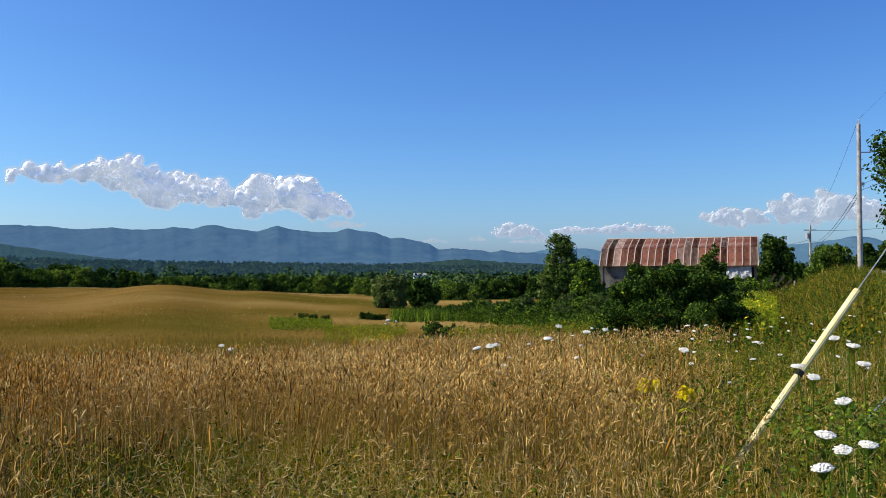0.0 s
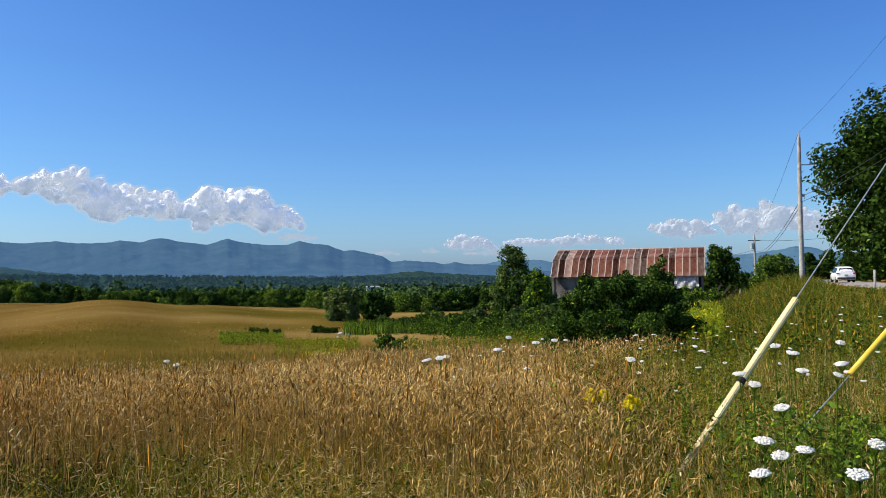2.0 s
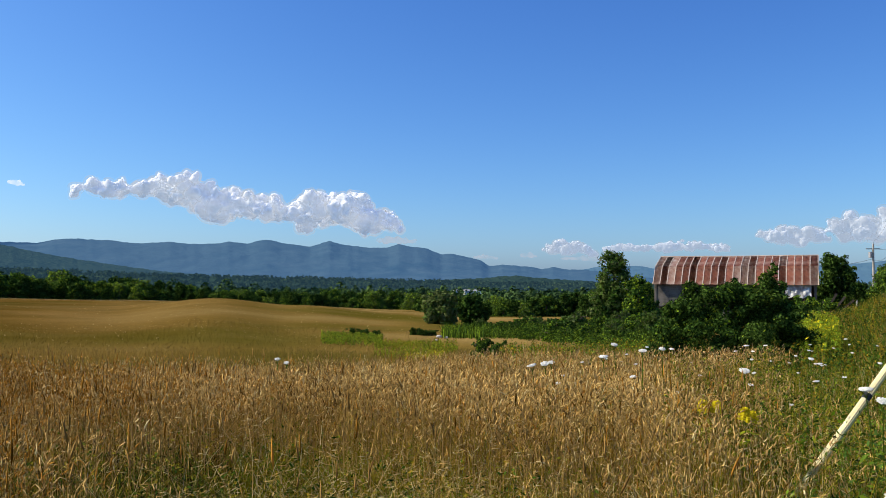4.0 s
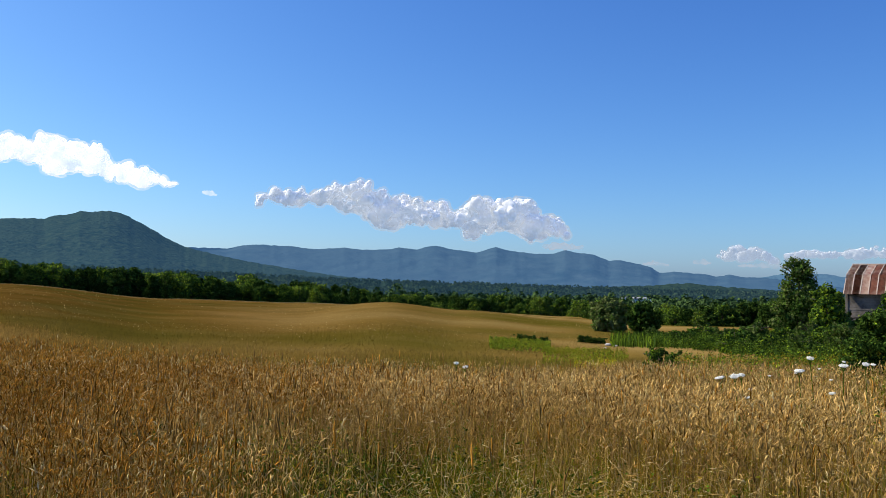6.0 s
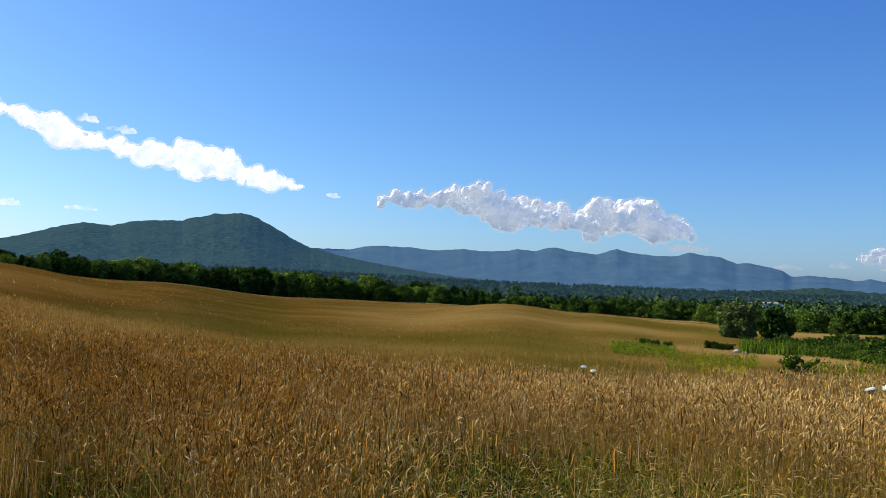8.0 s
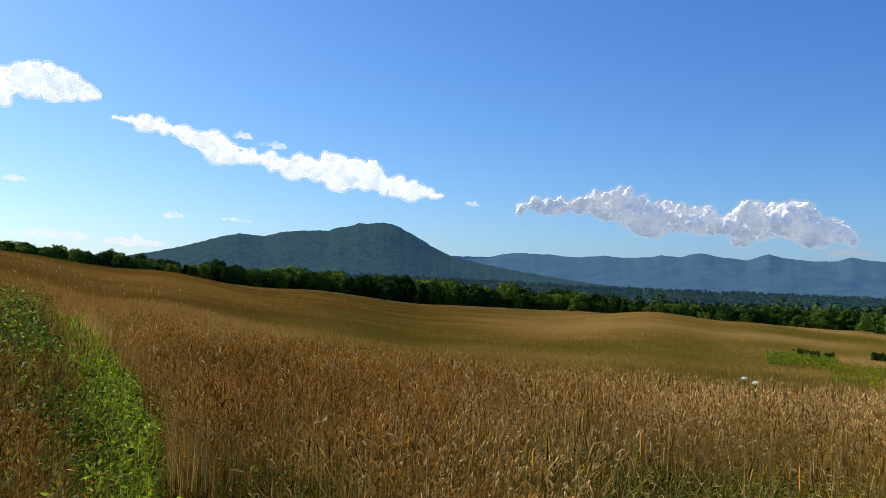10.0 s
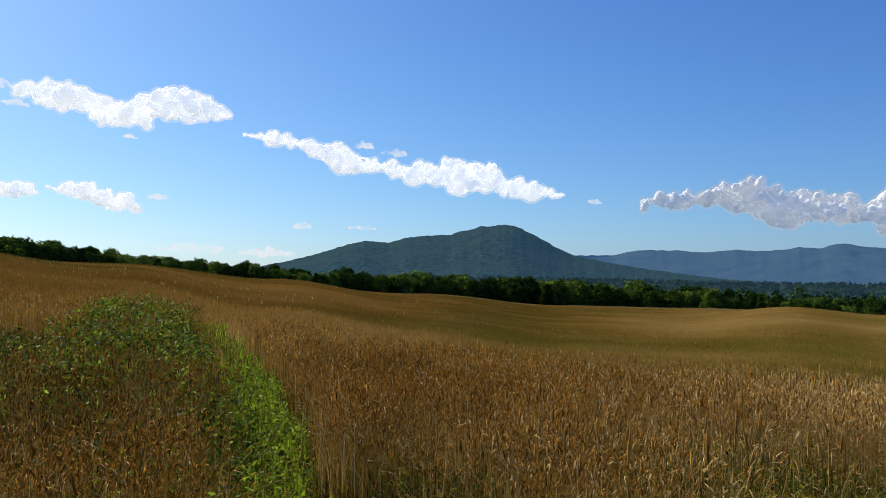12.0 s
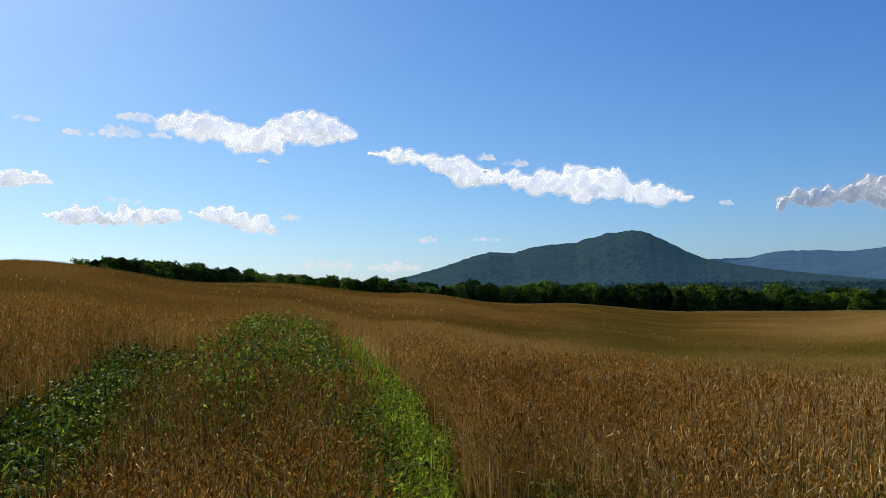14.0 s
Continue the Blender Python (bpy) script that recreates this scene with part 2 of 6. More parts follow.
bearing(15, 0, -0.1, -0.3, -1.3, -2.2, -2.6, -2.2, -4.2, -9, -14, -22, -25, -20)
bearing(20.5, 0, -0.1, -0.3, -1.3, -2.0, -1.9, -1.1, -3.2, -8, -14, -22, -25, -20)
bearing(27, 0, -0.1, -0.25, -1.2, -2.0, -2.4, -2.6, -2.7, -7, -13, -22, -25, -20)
bearing(35, 0, -0.1, -0.2, -0.9, -1.7, -2.0, -2.1, -2.1, -6.5, -12, -20, -22, -20)
bearing(45, 0, -0.05, -0.1, -0.4, -0.6, -0.35, 0.35, 0.7, -4, -9, -14, -14, -10)
bearing(55, 0, 0, 0.05, 0.3, 0.6, 1.6, 3.3, 2.8, -1, -6, -9, -9, -5)
bearing(65, 0, 0.05, 0.2, 0.9, 1.95, 3.7, 5.45, 3.7, 0.5, -4, -8, -8, -5)
bearing(80, 0, 0.1, 0.4, 1.6, 3.45, 6.3, 6.5, 4.5, 2, -3, -8, -8, -5)
bearing(110, 0, 0.2, 0.5, 1.8, 3.6, 6.3, 7.5, 7, 4, 0, -8, -10, -5)
bearing(180, 0, 0, 0.1, 0.3, 0.4, 0.5, 0.5, 0, -3, -10, -20, -25, -20)
AZ_KEYS = np.array(sorted(LAND))
LAND_TABLE = np.array([LAND[a] for a in AZ_KEYS])


def ground_polar(az, r):
    az, r = np.asarray(az, float), np.asarray(r, float)
    i = np.clip(np.searchsorted(AZ_KEYS, az, side="right") - 1, 0, len(AZ_KEYS) - 2)
    f = (az - AZ_KEYS[i]) / (AZ_KEYS[i + 1] - AZ_KEYS[i])
    f = f * f * (3 - 2 * f)
    j = np.clip(np.searchsorted(REACH, r, side="right") - 1, 0, len(REACH) - 2)
    g = np.clip((r - REACH[j]) / (REACH[j + 1] - REACH[j]), 0, 1)
    g = 0.45 * g + 0.55 * g * g * (3 - 2 * g)
    lo = LAND_TABLE[i, j] * (1 - g) + LAND_TABLE[i, j + 1] * g
    hi = LAND_TABLE[i + 1, j] * (1 - g) + LAND_TABLE[i + 1, j + 1] * g
    return lo * (1 - f) + hi * f


def swell(x, y):
    """Small unevenness of the ground."""
    return (np.sin(x * 0.31 + 1.3 * np.sin(y * 0.23)) * 0.05 + np.sin(y * 0.43 + 2.1 * np.sin(x * 0.17)) * 0.05)


ROAD_AZ, ROAD_OFF, ROAD_HALF = -20.0, 14.2, 2.8


def road_side(x, y):
    """How far a place lies to the right of the line through the start that runs along the road."""
    a = radians(-ROAD_AZ)
    return x * math.cos(a) - y * math.sin(a)


def ground(x, y):
    x, y = np.asarray(x, float), np.asarray(y, float)
    r = np.hypot(x, y)
    az = np.degrees(np.arctan2(-x, y))
    z = ground_polar(az, r) + swell(x, y) * smoothstep(2, 8, r) * (1 - 0.85 * smoothstep(14, 40, r))
    flat = smoothstep(ROAD_HALF + 2.0, ROAD_HALF + 0.3, np.abs(road_side(x, y) - ROAD_OFF)) * smoothstep(-20, -5, y) * smoothstep(200, 120, y)
    along = x * math.sin(radians(20)) + y * math.cos(radians(20))
    return z * (1 - flat) + (0.25 - 0.001 * along) * flat


def build_ground():
    radii = np.concatenate([np.linspace(0.0, 12, 41)[1:], np.linspace(12.5, 60, 80), np.linspace(62, 260, 70), np.geomspace(270, 4900, 34)])
    azs = np.radians(np.concatenate([np.arange(-180, -45, 4.0), np.arange(-45, 95, 0.8), np.arange(95, 180, 4.0)]))
    A, Rr = np.meshgrid(azs, radii)
    X, Y = -np.sin(A) * Rr, np.cos(A) * Rr
    Z = ground(X, Y)
    v = np.column_stack([X.ravel(), Y.ravel(), Z.ravel()])
    v = np.vstack([v, [[0, 0, 0.0]]])
    n, k = len(azs), len(radii)
    i = np.arange(k - 1)[:, None] * n
    j = np.arange(n)[None, :]
    j2 = (j + 1) % n
    quads = np.stack([i + j, i + n + j, i + n + j2, i + j2], axis=-1).reshape(-1, 4)
    fan = np.column_stack([np.full(n, len(v) - 1), np.arange(n), (np.arange(n) + 1) % n])
    quads, fan = quads[:, ::-1], fan[:, ::-1]
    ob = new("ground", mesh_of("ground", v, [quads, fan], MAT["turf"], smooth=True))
    return tagged(ob, "golden hay meadow that rolls down to a wooded valley", "ground", kind="structure")


build_ground()


# ================= mountains =================
def mountain(name, label, ridge, r_ridge, depth, mat, floor_z=-40.0, seed=0.0, step=0.14, margin=3.0, back=0.4, spurs=0.07, folds=0.45, crest=0.03):
    """A range whose crest runs through (bearing, elevation) pairs at r_ridge metres, rising over depth metres in wooded spurs."""
    ka = np.array([p[0] for p in ridge], float)
    ke = np.array([p[1] for p in ridge], float)
    order = np.argsort(ka)
    ka, ke = ka[order], ke[order]
    azs = np.arange(ka[0] - margin, ka[-1] + margin + 1e-6, step)
    us = np.concatenate([np.linspace(0, 0.9, 40), np.linspace(0.9, 1, 9)[1:], np.linspace(1, 1 + back, 6)[1:]])
    el = np.interp(azs, ka, ke)
    el = el + crest * np.array([noise.noise(Vector((a * 3.1, seed, 0.5))) + 0.6 * noise.noise(Vector((a * 9.0, seed, 7.5))) for a in azs])
    fade = smoothstep(ka[0] - margin, ka[0], azs) * smoothstep(ka[-1] + margin, ka[-1], azs)
    heights = (EYE_HEIGHT + r_ridge * np.tan(np.radians(el)) - floor_z) * fade
    verts = []
    for u in us:
        r = r_ridge + (u - 1) * depth
        shape = 0.5 * u ** 1.2 + 0.5 * math.sin(min(u, 1) * math.pi / 2) ** 1.8 if u <= 1 else math.cos((u - 1) / back * math.pi / 2)
        body = min(1.0, abs(u - 1) * 2.2) * min(1, u * 3)
        for a, h in zip(azs, heights):
            p = toward(a) * r
            warp = 0.8 * noise.noise(Vector((a * 0.5 + seed, u * 2.2, 8.1)))
            spur = 0.4 + 0.8 * noise.noise(Vector((a * folds + warp + seed + 1.5 * u, u * 3.0, 3.3 + seed))) + 0.4 * noise.noise(Vector((a * folds * 2.7 + 2 * warp - 2.5 * u, u * 6.0, 5.7 + seed)))
            rel = noise.fractal(Vector((p.x * 0.004 + seed, p.y * 0.004, seed)), 0.9, 2.1, 5)
            verts.append((p.x, p.y, floor_z + h * (shape * (1 - spurs * spur * body) + 0.045 * rel * body)))
    n, k = len(azs), len(us)
    i = np.arange(k - 1)[:, None] * n
    j = np.arange(n - 1)[None, :]
    quads = np.stack([i + j, i + j + 1, i + n + j + 1, i + n + j], axis=-1).reshape(-1, 4)
    ob = new(name, mesh_of(name, verts, quads[:, ::-1], mat, smooth=True))
    tagged(ob, label, "mountain", kind="structure")
    return np.array(verts).reshape(k, n, 3), us


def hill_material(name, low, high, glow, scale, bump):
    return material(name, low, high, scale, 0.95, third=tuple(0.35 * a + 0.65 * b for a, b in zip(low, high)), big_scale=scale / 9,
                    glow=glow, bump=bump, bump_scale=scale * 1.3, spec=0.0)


# distance haze is put into these hill colours, as bluish base and emission
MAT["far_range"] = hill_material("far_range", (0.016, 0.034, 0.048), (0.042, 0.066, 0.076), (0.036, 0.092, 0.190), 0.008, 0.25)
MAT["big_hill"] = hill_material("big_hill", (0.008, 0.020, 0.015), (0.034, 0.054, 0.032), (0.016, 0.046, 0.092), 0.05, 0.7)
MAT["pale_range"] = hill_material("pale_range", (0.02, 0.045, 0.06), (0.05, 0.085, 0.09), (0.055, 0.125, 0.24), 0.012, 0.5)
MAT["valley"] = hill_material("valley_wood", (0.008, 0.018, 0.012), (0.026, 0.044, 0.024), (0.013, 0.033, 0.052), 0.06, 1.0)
# foothill crowns carry the same haze as a faint blue glow
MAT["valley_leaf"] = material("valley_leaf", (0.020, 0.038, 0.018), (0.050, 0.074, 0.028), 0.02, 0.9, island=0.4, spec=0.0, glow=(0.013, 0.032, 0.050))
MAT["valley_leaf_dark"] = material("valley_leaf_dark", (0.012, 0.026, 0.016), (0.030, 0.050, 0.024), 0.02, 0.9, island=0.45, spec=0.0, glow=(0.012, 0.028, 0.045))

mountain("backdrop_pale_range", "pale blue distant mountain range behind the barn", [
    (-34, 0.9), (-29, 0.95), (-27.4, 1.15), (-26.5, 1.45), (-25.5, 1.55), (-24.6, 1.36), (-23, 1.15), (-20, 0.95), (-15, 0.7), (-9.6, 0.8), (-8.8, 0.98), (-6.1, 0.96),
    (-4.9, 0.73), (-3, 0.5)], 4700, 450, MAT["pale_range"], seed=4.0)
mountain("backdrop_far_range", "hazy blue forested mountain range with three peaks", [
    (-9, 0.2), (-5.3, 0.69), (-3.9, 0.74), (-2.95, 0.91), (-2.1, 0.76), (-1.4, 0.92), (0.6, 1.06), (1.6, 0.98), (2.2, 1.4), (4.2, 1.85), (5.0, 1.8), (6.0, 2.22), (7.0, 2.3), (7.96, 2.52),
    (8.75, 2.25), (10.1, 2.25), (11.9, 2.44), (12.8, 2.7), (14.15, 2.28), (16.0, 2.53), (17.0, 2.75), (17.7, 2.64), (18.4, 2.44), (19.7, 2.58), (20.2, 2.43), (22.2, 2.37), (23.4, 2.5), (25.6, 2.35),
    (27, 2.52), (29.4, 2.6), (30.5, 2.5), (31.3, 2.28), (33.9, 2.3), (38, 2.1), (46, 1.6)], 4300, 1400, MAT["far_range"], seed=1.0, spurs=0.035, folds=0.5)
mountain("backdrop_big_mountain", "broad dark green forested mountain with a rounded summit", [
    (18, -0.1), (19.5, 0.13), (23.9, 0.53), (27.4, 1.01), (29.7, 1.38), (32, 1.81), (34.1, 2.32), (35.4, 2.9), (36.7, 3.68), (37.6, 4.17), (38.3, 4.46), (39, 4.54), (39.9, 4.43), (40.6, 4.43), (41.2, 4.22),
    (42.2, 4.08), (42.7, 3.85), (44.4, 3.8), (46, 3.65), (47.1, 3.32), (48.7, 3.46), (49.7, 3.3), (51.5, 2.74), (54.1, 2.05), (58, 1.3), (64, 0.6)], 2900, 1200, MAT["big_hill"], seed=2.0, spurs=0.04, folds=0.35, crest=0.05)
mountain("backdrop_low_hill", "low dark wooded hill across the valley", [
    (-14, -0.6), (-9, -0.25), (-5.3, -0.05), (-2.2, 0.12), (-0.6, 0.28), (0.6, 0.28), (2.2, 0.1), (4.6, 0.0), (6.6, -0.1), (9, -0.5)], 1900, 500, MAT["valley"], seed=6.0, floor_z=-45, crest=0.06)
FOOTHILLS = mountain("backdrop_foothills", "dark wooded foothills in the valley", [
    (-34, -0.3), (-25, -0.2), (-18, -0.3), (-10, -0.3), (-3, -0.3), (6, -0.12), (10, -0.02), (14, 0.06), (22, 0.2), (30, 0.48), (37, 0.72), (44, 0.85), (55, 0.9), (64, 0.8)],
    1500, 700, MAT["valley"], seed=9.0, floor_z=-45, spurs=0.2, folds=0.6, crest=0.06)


# ================= clouds =================
ICO = {}


def ico(sub):
    if sub not in ICO:
        bm = bmesh.new()
        bmesh.ops.create_icosphere(bm, subdivisions=sub, radius=1)
        bm.verts.ensure_lookup_table()
        ICO[sub] = (np.array([v.co[:] for v in bm.verts]), np.array([[v.index for v in f.verts] for f in bm.faces]))
        bm.free()
    return ICO[sub]


BILLOW = bpy.data.textures.new("billow", "CLOUDS")
BILLOW.noise_type, BILLOW.noise_scale, BILLOW.noise_depth = "HARD_NOISE", 95.0, 2
CURL = bpy.data.textures.new("curl", "CLOUDS")
CURL.noise_scale, CURL.noise_depth = 38.0, 3


def vapour(name, glow, share, scale=0.014):
    """Thin cloud that glows with the light scattered in it: one torn veil through which the sky shows; share: how much of it is there."""
    m = bpy.data.materials.new(name)
    m.use_nodes = True
    n, l = m.node_tree.nodes, m.node_tree.links
    n.remove(n["Principled BSDF"])
    e = n.new("ShaderNodeEmission")
    e.inputs["Color"].default_value = (*glow, 1)
    co, no, mr = n.new("ShaderNodeTexCoord"), n.new("ShaderNodeTexNoise"), n.new("ShaderNodeMapRange")
    no.inputs["Scale"].default_value, no.inputs["Detail"].default_value = scale, 4
    l.new(co.outputs["Object"], no.inputs["Vector"])
    mr.inputs["From Min"].default_value, mr.inputs["From Max"].default_value = 0.36, 0.66
    mr.inputs["To Min"].default_value, mr.inputs["To Max"].default_value = 0.0, 2 * share
    l.new(no.outputs["Fac"], mr.inputs["Value"])
    tr, ms = n.new("ShaderNodeBsdfTransparent"), n.new("ShaderNodeMixShader")
    l.new(mr.outputs[0], ms.inputs["Fac"])
    l.new(tr.outputs[0], ms.inputs[1])
    l.new(e.outputs[0], ms.inputs[2])
    l.new(ms.outputs[0], n["Material Output"].inputs["Surface"])
    return m


# white of the sunlit heap, glow added for light scattered in its shaded parts, glow of its thin veil
# clouds towards the sun glow more; hazy ones have their haze as bluish glow
CLOUD_LOOKS = {"cloud": (0.68, (0.20, 0.235, 0.30), (0.54, 0.59, 0.67)), "bright_cloud": (0.80, (0.62, 0.66, 0.73), (1.0, 1.03, 1.08)), "haze_cloud": (0.20, (0.32, 0.40, 0.53), (0.46, 0.53, 0.64))}
for k, (white, glow, thin) in CLOUD_LOOKS.items():
    MAT[k] = material(k + "_vapour", (white * 0.96, white * 0.97, white * 0.99), (white, white * 1.01, white * 1.03), 0.004, 1.0, spec=0.0, glow=glow)
    deep = MAT[k].node_tree.nodes["Principled BSDF"].inputs
    deep["Subsurface Weight"].default_value, deep["Subsurface Radius"].default_value, deep["Subsurface Scale"].default_value = 1.0, (1, 1, 1), 26.0
    MAT[k + "_veil"] = vapour(k + "_veil", thin, 0.2)
    MAT[k + "_wisp"] = vapour(k + "_wisp", thin, 0.34)


def cloud(label, spine, distance, seed, flat=0.85, group="clouds", mat="cloud", core=True):
    """A cumulus: puffs heaped round a line of (bearing, elevation, thickness in degrees), melted together, in a torn veil of thin vapour."""
    g = np.random.default_rng(seed)
    sv, sf = ico(2)
    s = np.array(spine, float)
    run = np.concatenate([[0], np.cumsum(np.hypot(np.diff(s[:, 0]), np.diff(s[:, 1])))])
    V, F, off = [], [], 0
    unit = distance * math.radians(1)
    w = 0.0
    while w <= run[-1]:
        az, el, th = (np.interp(w, run, s[:, c]) for c in range(3))
        th *= g.uniform(0.8, 1.26)
        puffs = [(0.0, g.normal(0, 0.05), g.uniform(0.30, 0.42))]
        for _ in range(4):
            a = g.uniform(-0.6, 3.7)
            d = g.uniform(0.20, 0.40)
            puffs.append((math.cos(a) * d, math.sin(a) * d, g.uniform(0.11, 0.24)))
        for across, up, rad in puffs:
            t = th * unit
            c = np.array(toward(az, el) * (distance + g.normal(0, 0.2) * t)) - np.array(toward(az + 90)) * across * t + np.array([0, 0, up * t])
            ph = g.uniform(0, 6.3)
            p = sv * (rad * t * (1 + 0.15 * np.sin(4.3 * sv[:, 0] + ph) * np.sin(5.1 * sv[:, 1] + 2 * ph)))[:, None]
            p[:, 2] = np.where(p[:, 2] < 0, p[:, 2] * flat, p[:, 2])
            V.append(p + c)
            F.append(sf + off)
            off += len(sv)
        w += max(0.12, 0.27 * th)
    thick = float(s[:, 2].max()) * unit
    me = mesh_of("cloud", np.vstack(V), np.vstack(F), MAT[mat], smooth=True)

    def melted(ob, out, size, ragged):
        rm = ob.modifiers.new("melt", "REMESH")
        rm.mode, rm.voxel_size, rm.use_smooth_shade = "VOXEL", size, True
        for name, tex, power, mid in (("swell", BILLOW, min(75.0, 0.36 * thick), 0.42), ("curl", CURL, ragged * min(30.0, 0.16 * thick), 0.5 - out)):
            dm = ob.modifiers.new(name, "DISPLACE")
            dm.texture, dm.texture_coords, dm.strength, dm.mid_level = tex, "GLOBAL", power, mid
        sm = ob.modifiers.new("soften", "SMOOTH")
        sm.factor, sm.iterations = 0.5, 8
        return ob

    voxel = min(4.6, max(2.2, thick / 34))
    if core:
        ob = melted(new("backdrop_cloud", me), 0.0, voxel, 0.8)
        veil = me.copy()
        veil.materials.clear()
        veil.materials.append(MAT[mat + "_veil"])
        melted(part("veil", veil, None, ob, "thin torn vapour"), 0.42, voxel * 1.3, 1.2)
    else:
        me.materials.clear()
        me.materials.append(MAT[mat + "_wisp"])
        ob = melted(new("backdrop_cloud", me), 0.1, voxel, 1.8)
    return tagged(ob, label, "cloud", group, kind="structure")


cloud("long white cumulus cloud with a grey underside", [(29.6, 5.35, 0.6), (29.0, 5.9, 0.9), (27.9, 5.85, 1.3), (26.1, 5.8, 1.7), (24.6, 6.0, 1.5), (23.4, 5.9, 2.5), (22.2, 5.7, 2.4), (21.1, 5.35, 2.5), (19.5, 4.95, 2.8),
                                                         (18.1, 4.9, 2.5), (16.2, 4.8, 2.0), (14.7, 4.5, 2.0), (13.5, 4.6, 3.0), (12.5, 4.9, 3.7), (11.3, 4.7, 3.0), (10.1, 4.05, 2.3), (8.9, 4.0, 1.8), (7.9, 3.6, 0.4)], 4600, 11)
cloud("long ragged white cumulus cloud over the mountain", [(57.2, 10.7, 0.3), (55.0, 10.4, 1.2), (53.5, 10.2, 0.8), (52.1, 9.6, 1.7), (50.9, 9.25, 2.3), (49.9, 8.8, 1.5), (48.1, 8.7, 1.0), (45.9, 8.2, 1.5), (43.9, 7.9, 2.2),
                                                            (42.7, 7.7, 2.2), (41.6, 8.0, 3.0), (40.1, 7.8, 2.3), (39.2, 7.2, 1.2), (37.7, 6.9, 1.8), (36.4, 6.7, 1.3), (34.6, 6.5, 0.3)], 4540, 12, mat="bright_cloud")
cloud("big bright white cumulus cloud", [(71.0, 12.6, 0.8), (69.6, 12.5, 1.9), (67.7, 12.4, 2.9), (66.3, 11.7, 2.2), (65.0, 11.4, 2.2), (63.8, 12.1, 2.4), (61.8, 12.4, 2.8), (59.9, 12.4, 2.3), (58.2, 11.8, 0.7)], 4500, 13, mat="bright_cloud")
cloud("low white cumulus cloud", [(78.2, 6.5, 0.4), (77.4, 6.35, 1.2), (76.4, 6.5, 1.7), (74.9, 6.25, 1.2), (73.7, 6.1, 0.7), (73.2, 6.5, 1.3), (72.0, 6.35, 1.3), (70.8, 6.5, 1.3), (70.0, 6.25, 0.4)], 4570, 14, mat="bright_cloud")
cloud("low white cumulus cloud", [(69.3, 6.7, 0.3), (68.2, 6.4, 0.7), (67.0, 6.5, 1.6), (66.3, 6.3, 1.7), (65.4, 5.6, 0.9), (64.4, 5.8, 1.2), (63.8, 5.25, 0.3)], 4570, 15, mat="bright_cloud")
cloud("low white cumulus cloud", [(81.5, 8.6, 0.9), (80.2, 8.7, 1.2), (78.8, 8.8, 1.2), (77.9, 8.5, 0.4)], 4570, 16, mat="bright_cloud")
for az, el, th, wide, seed in ((79.2, 12.5, 0.5, 1.6, 21), (76.2, 11.8, 0.6, 1.8, 22), (73.6, 11.9, 1.2, 2.4, 23), (72.6, 12.9, 0.8, 2.4, 24), (62.6, 6.3, 0.6, 1.3, 25), (48.7, 10.1, 0.8, 1.0, 26), (73.4, 7.5, 0.5, 2.0, 31), (71.2, 11.8, 0.5, 1.5, 34),
                               (46.7, 9.6, 0.6, 1.7, 27), (53.0, 4.5, 0.6, 1.0, 28), (49.0, 4.4, 0.45, 1.8, 29), (32.6, 6.0, 0.4, 0.9, 30), (64.4, 10.2, 0.45, 0.8, 33), (60.5, 2.9, 0.8, 4.0, 35), (55.5, 2.6, 0.8, 3.6, 36)):
    cloud("small wisp of white cloud", [(az + wide / 2, el, th * 0.6), (az, el, th), (az - wide / 2, el - 0.1, th * 0.5)], 4600, seed, mat="bright_cloud", core=False)
cloud("hazy low cumulus cloud over the hills", [(-2.6, 2.1, 0.8), (-3.6, 2.25, 1.3), (-4.9, 2.3, 1.1), (-5.7, 1.9, 0.5)], 4800, 41, mat="haze_cloud")
cloud("hazy low cumulus cloud over the hills", [(-6.5, 2.1, 0.6), (-7.5, 2.25, 0.8), (-8.9, 2.15, 0.5), (-10.8, 2.3, 0.75), (-12.7, 2.3, 0.8), (-14.5, 2.1, 0.6)], 4800, 42, mat="haze_cloud")
cloud("hazy low cumulus cloud over the hills", [(-16.5, 2.9, 0.7), (-18.2, 2.9, 1.4), (-19.7, 2.85, 1.2), (-20.5, 2.7, 0.6)], 4800, 43, mat="haze_cloud")
cloud("tall hazy cumulus cloud over the hills", [(-20.8, 3.3, 1.6), (-22.0, 3.2, 2.1), (-23.3, 3.1, 1.9), (-24.6, 3.3, 2.3), (-25.9, 3.2, 2.1), (-27.4, 3.1, 1.9), (-29.5, 2.7, 1.2)], 4800, 44, mat="haze_cloud")
for az, el, th, wide, seed in ((8.0, 2.75, 0.7, 2.6, 45), (1.8, 1.6, 0.45, 1.6, 46), (-1.2, 1.75, 0.5, 1.0, 47), (-5.0, 1.5, 0.4, 3.0, 48)):
    cloud("pale wisp of cloud behind the mountain crest", [(az + wide / 2, el, th * 0.5), (az, el, th), (az - wide / 2, el - 0.1, th * 0.5)], 4800, seed, mat="haze_cloud", core=False)


# ================= plants: builders =================
def frames_of(n, g):
    a = g.uniform(0, 2 * math.pi, n)
    return np.column_stack([np.cos(a), np.sin(a), np.zeros(n)])


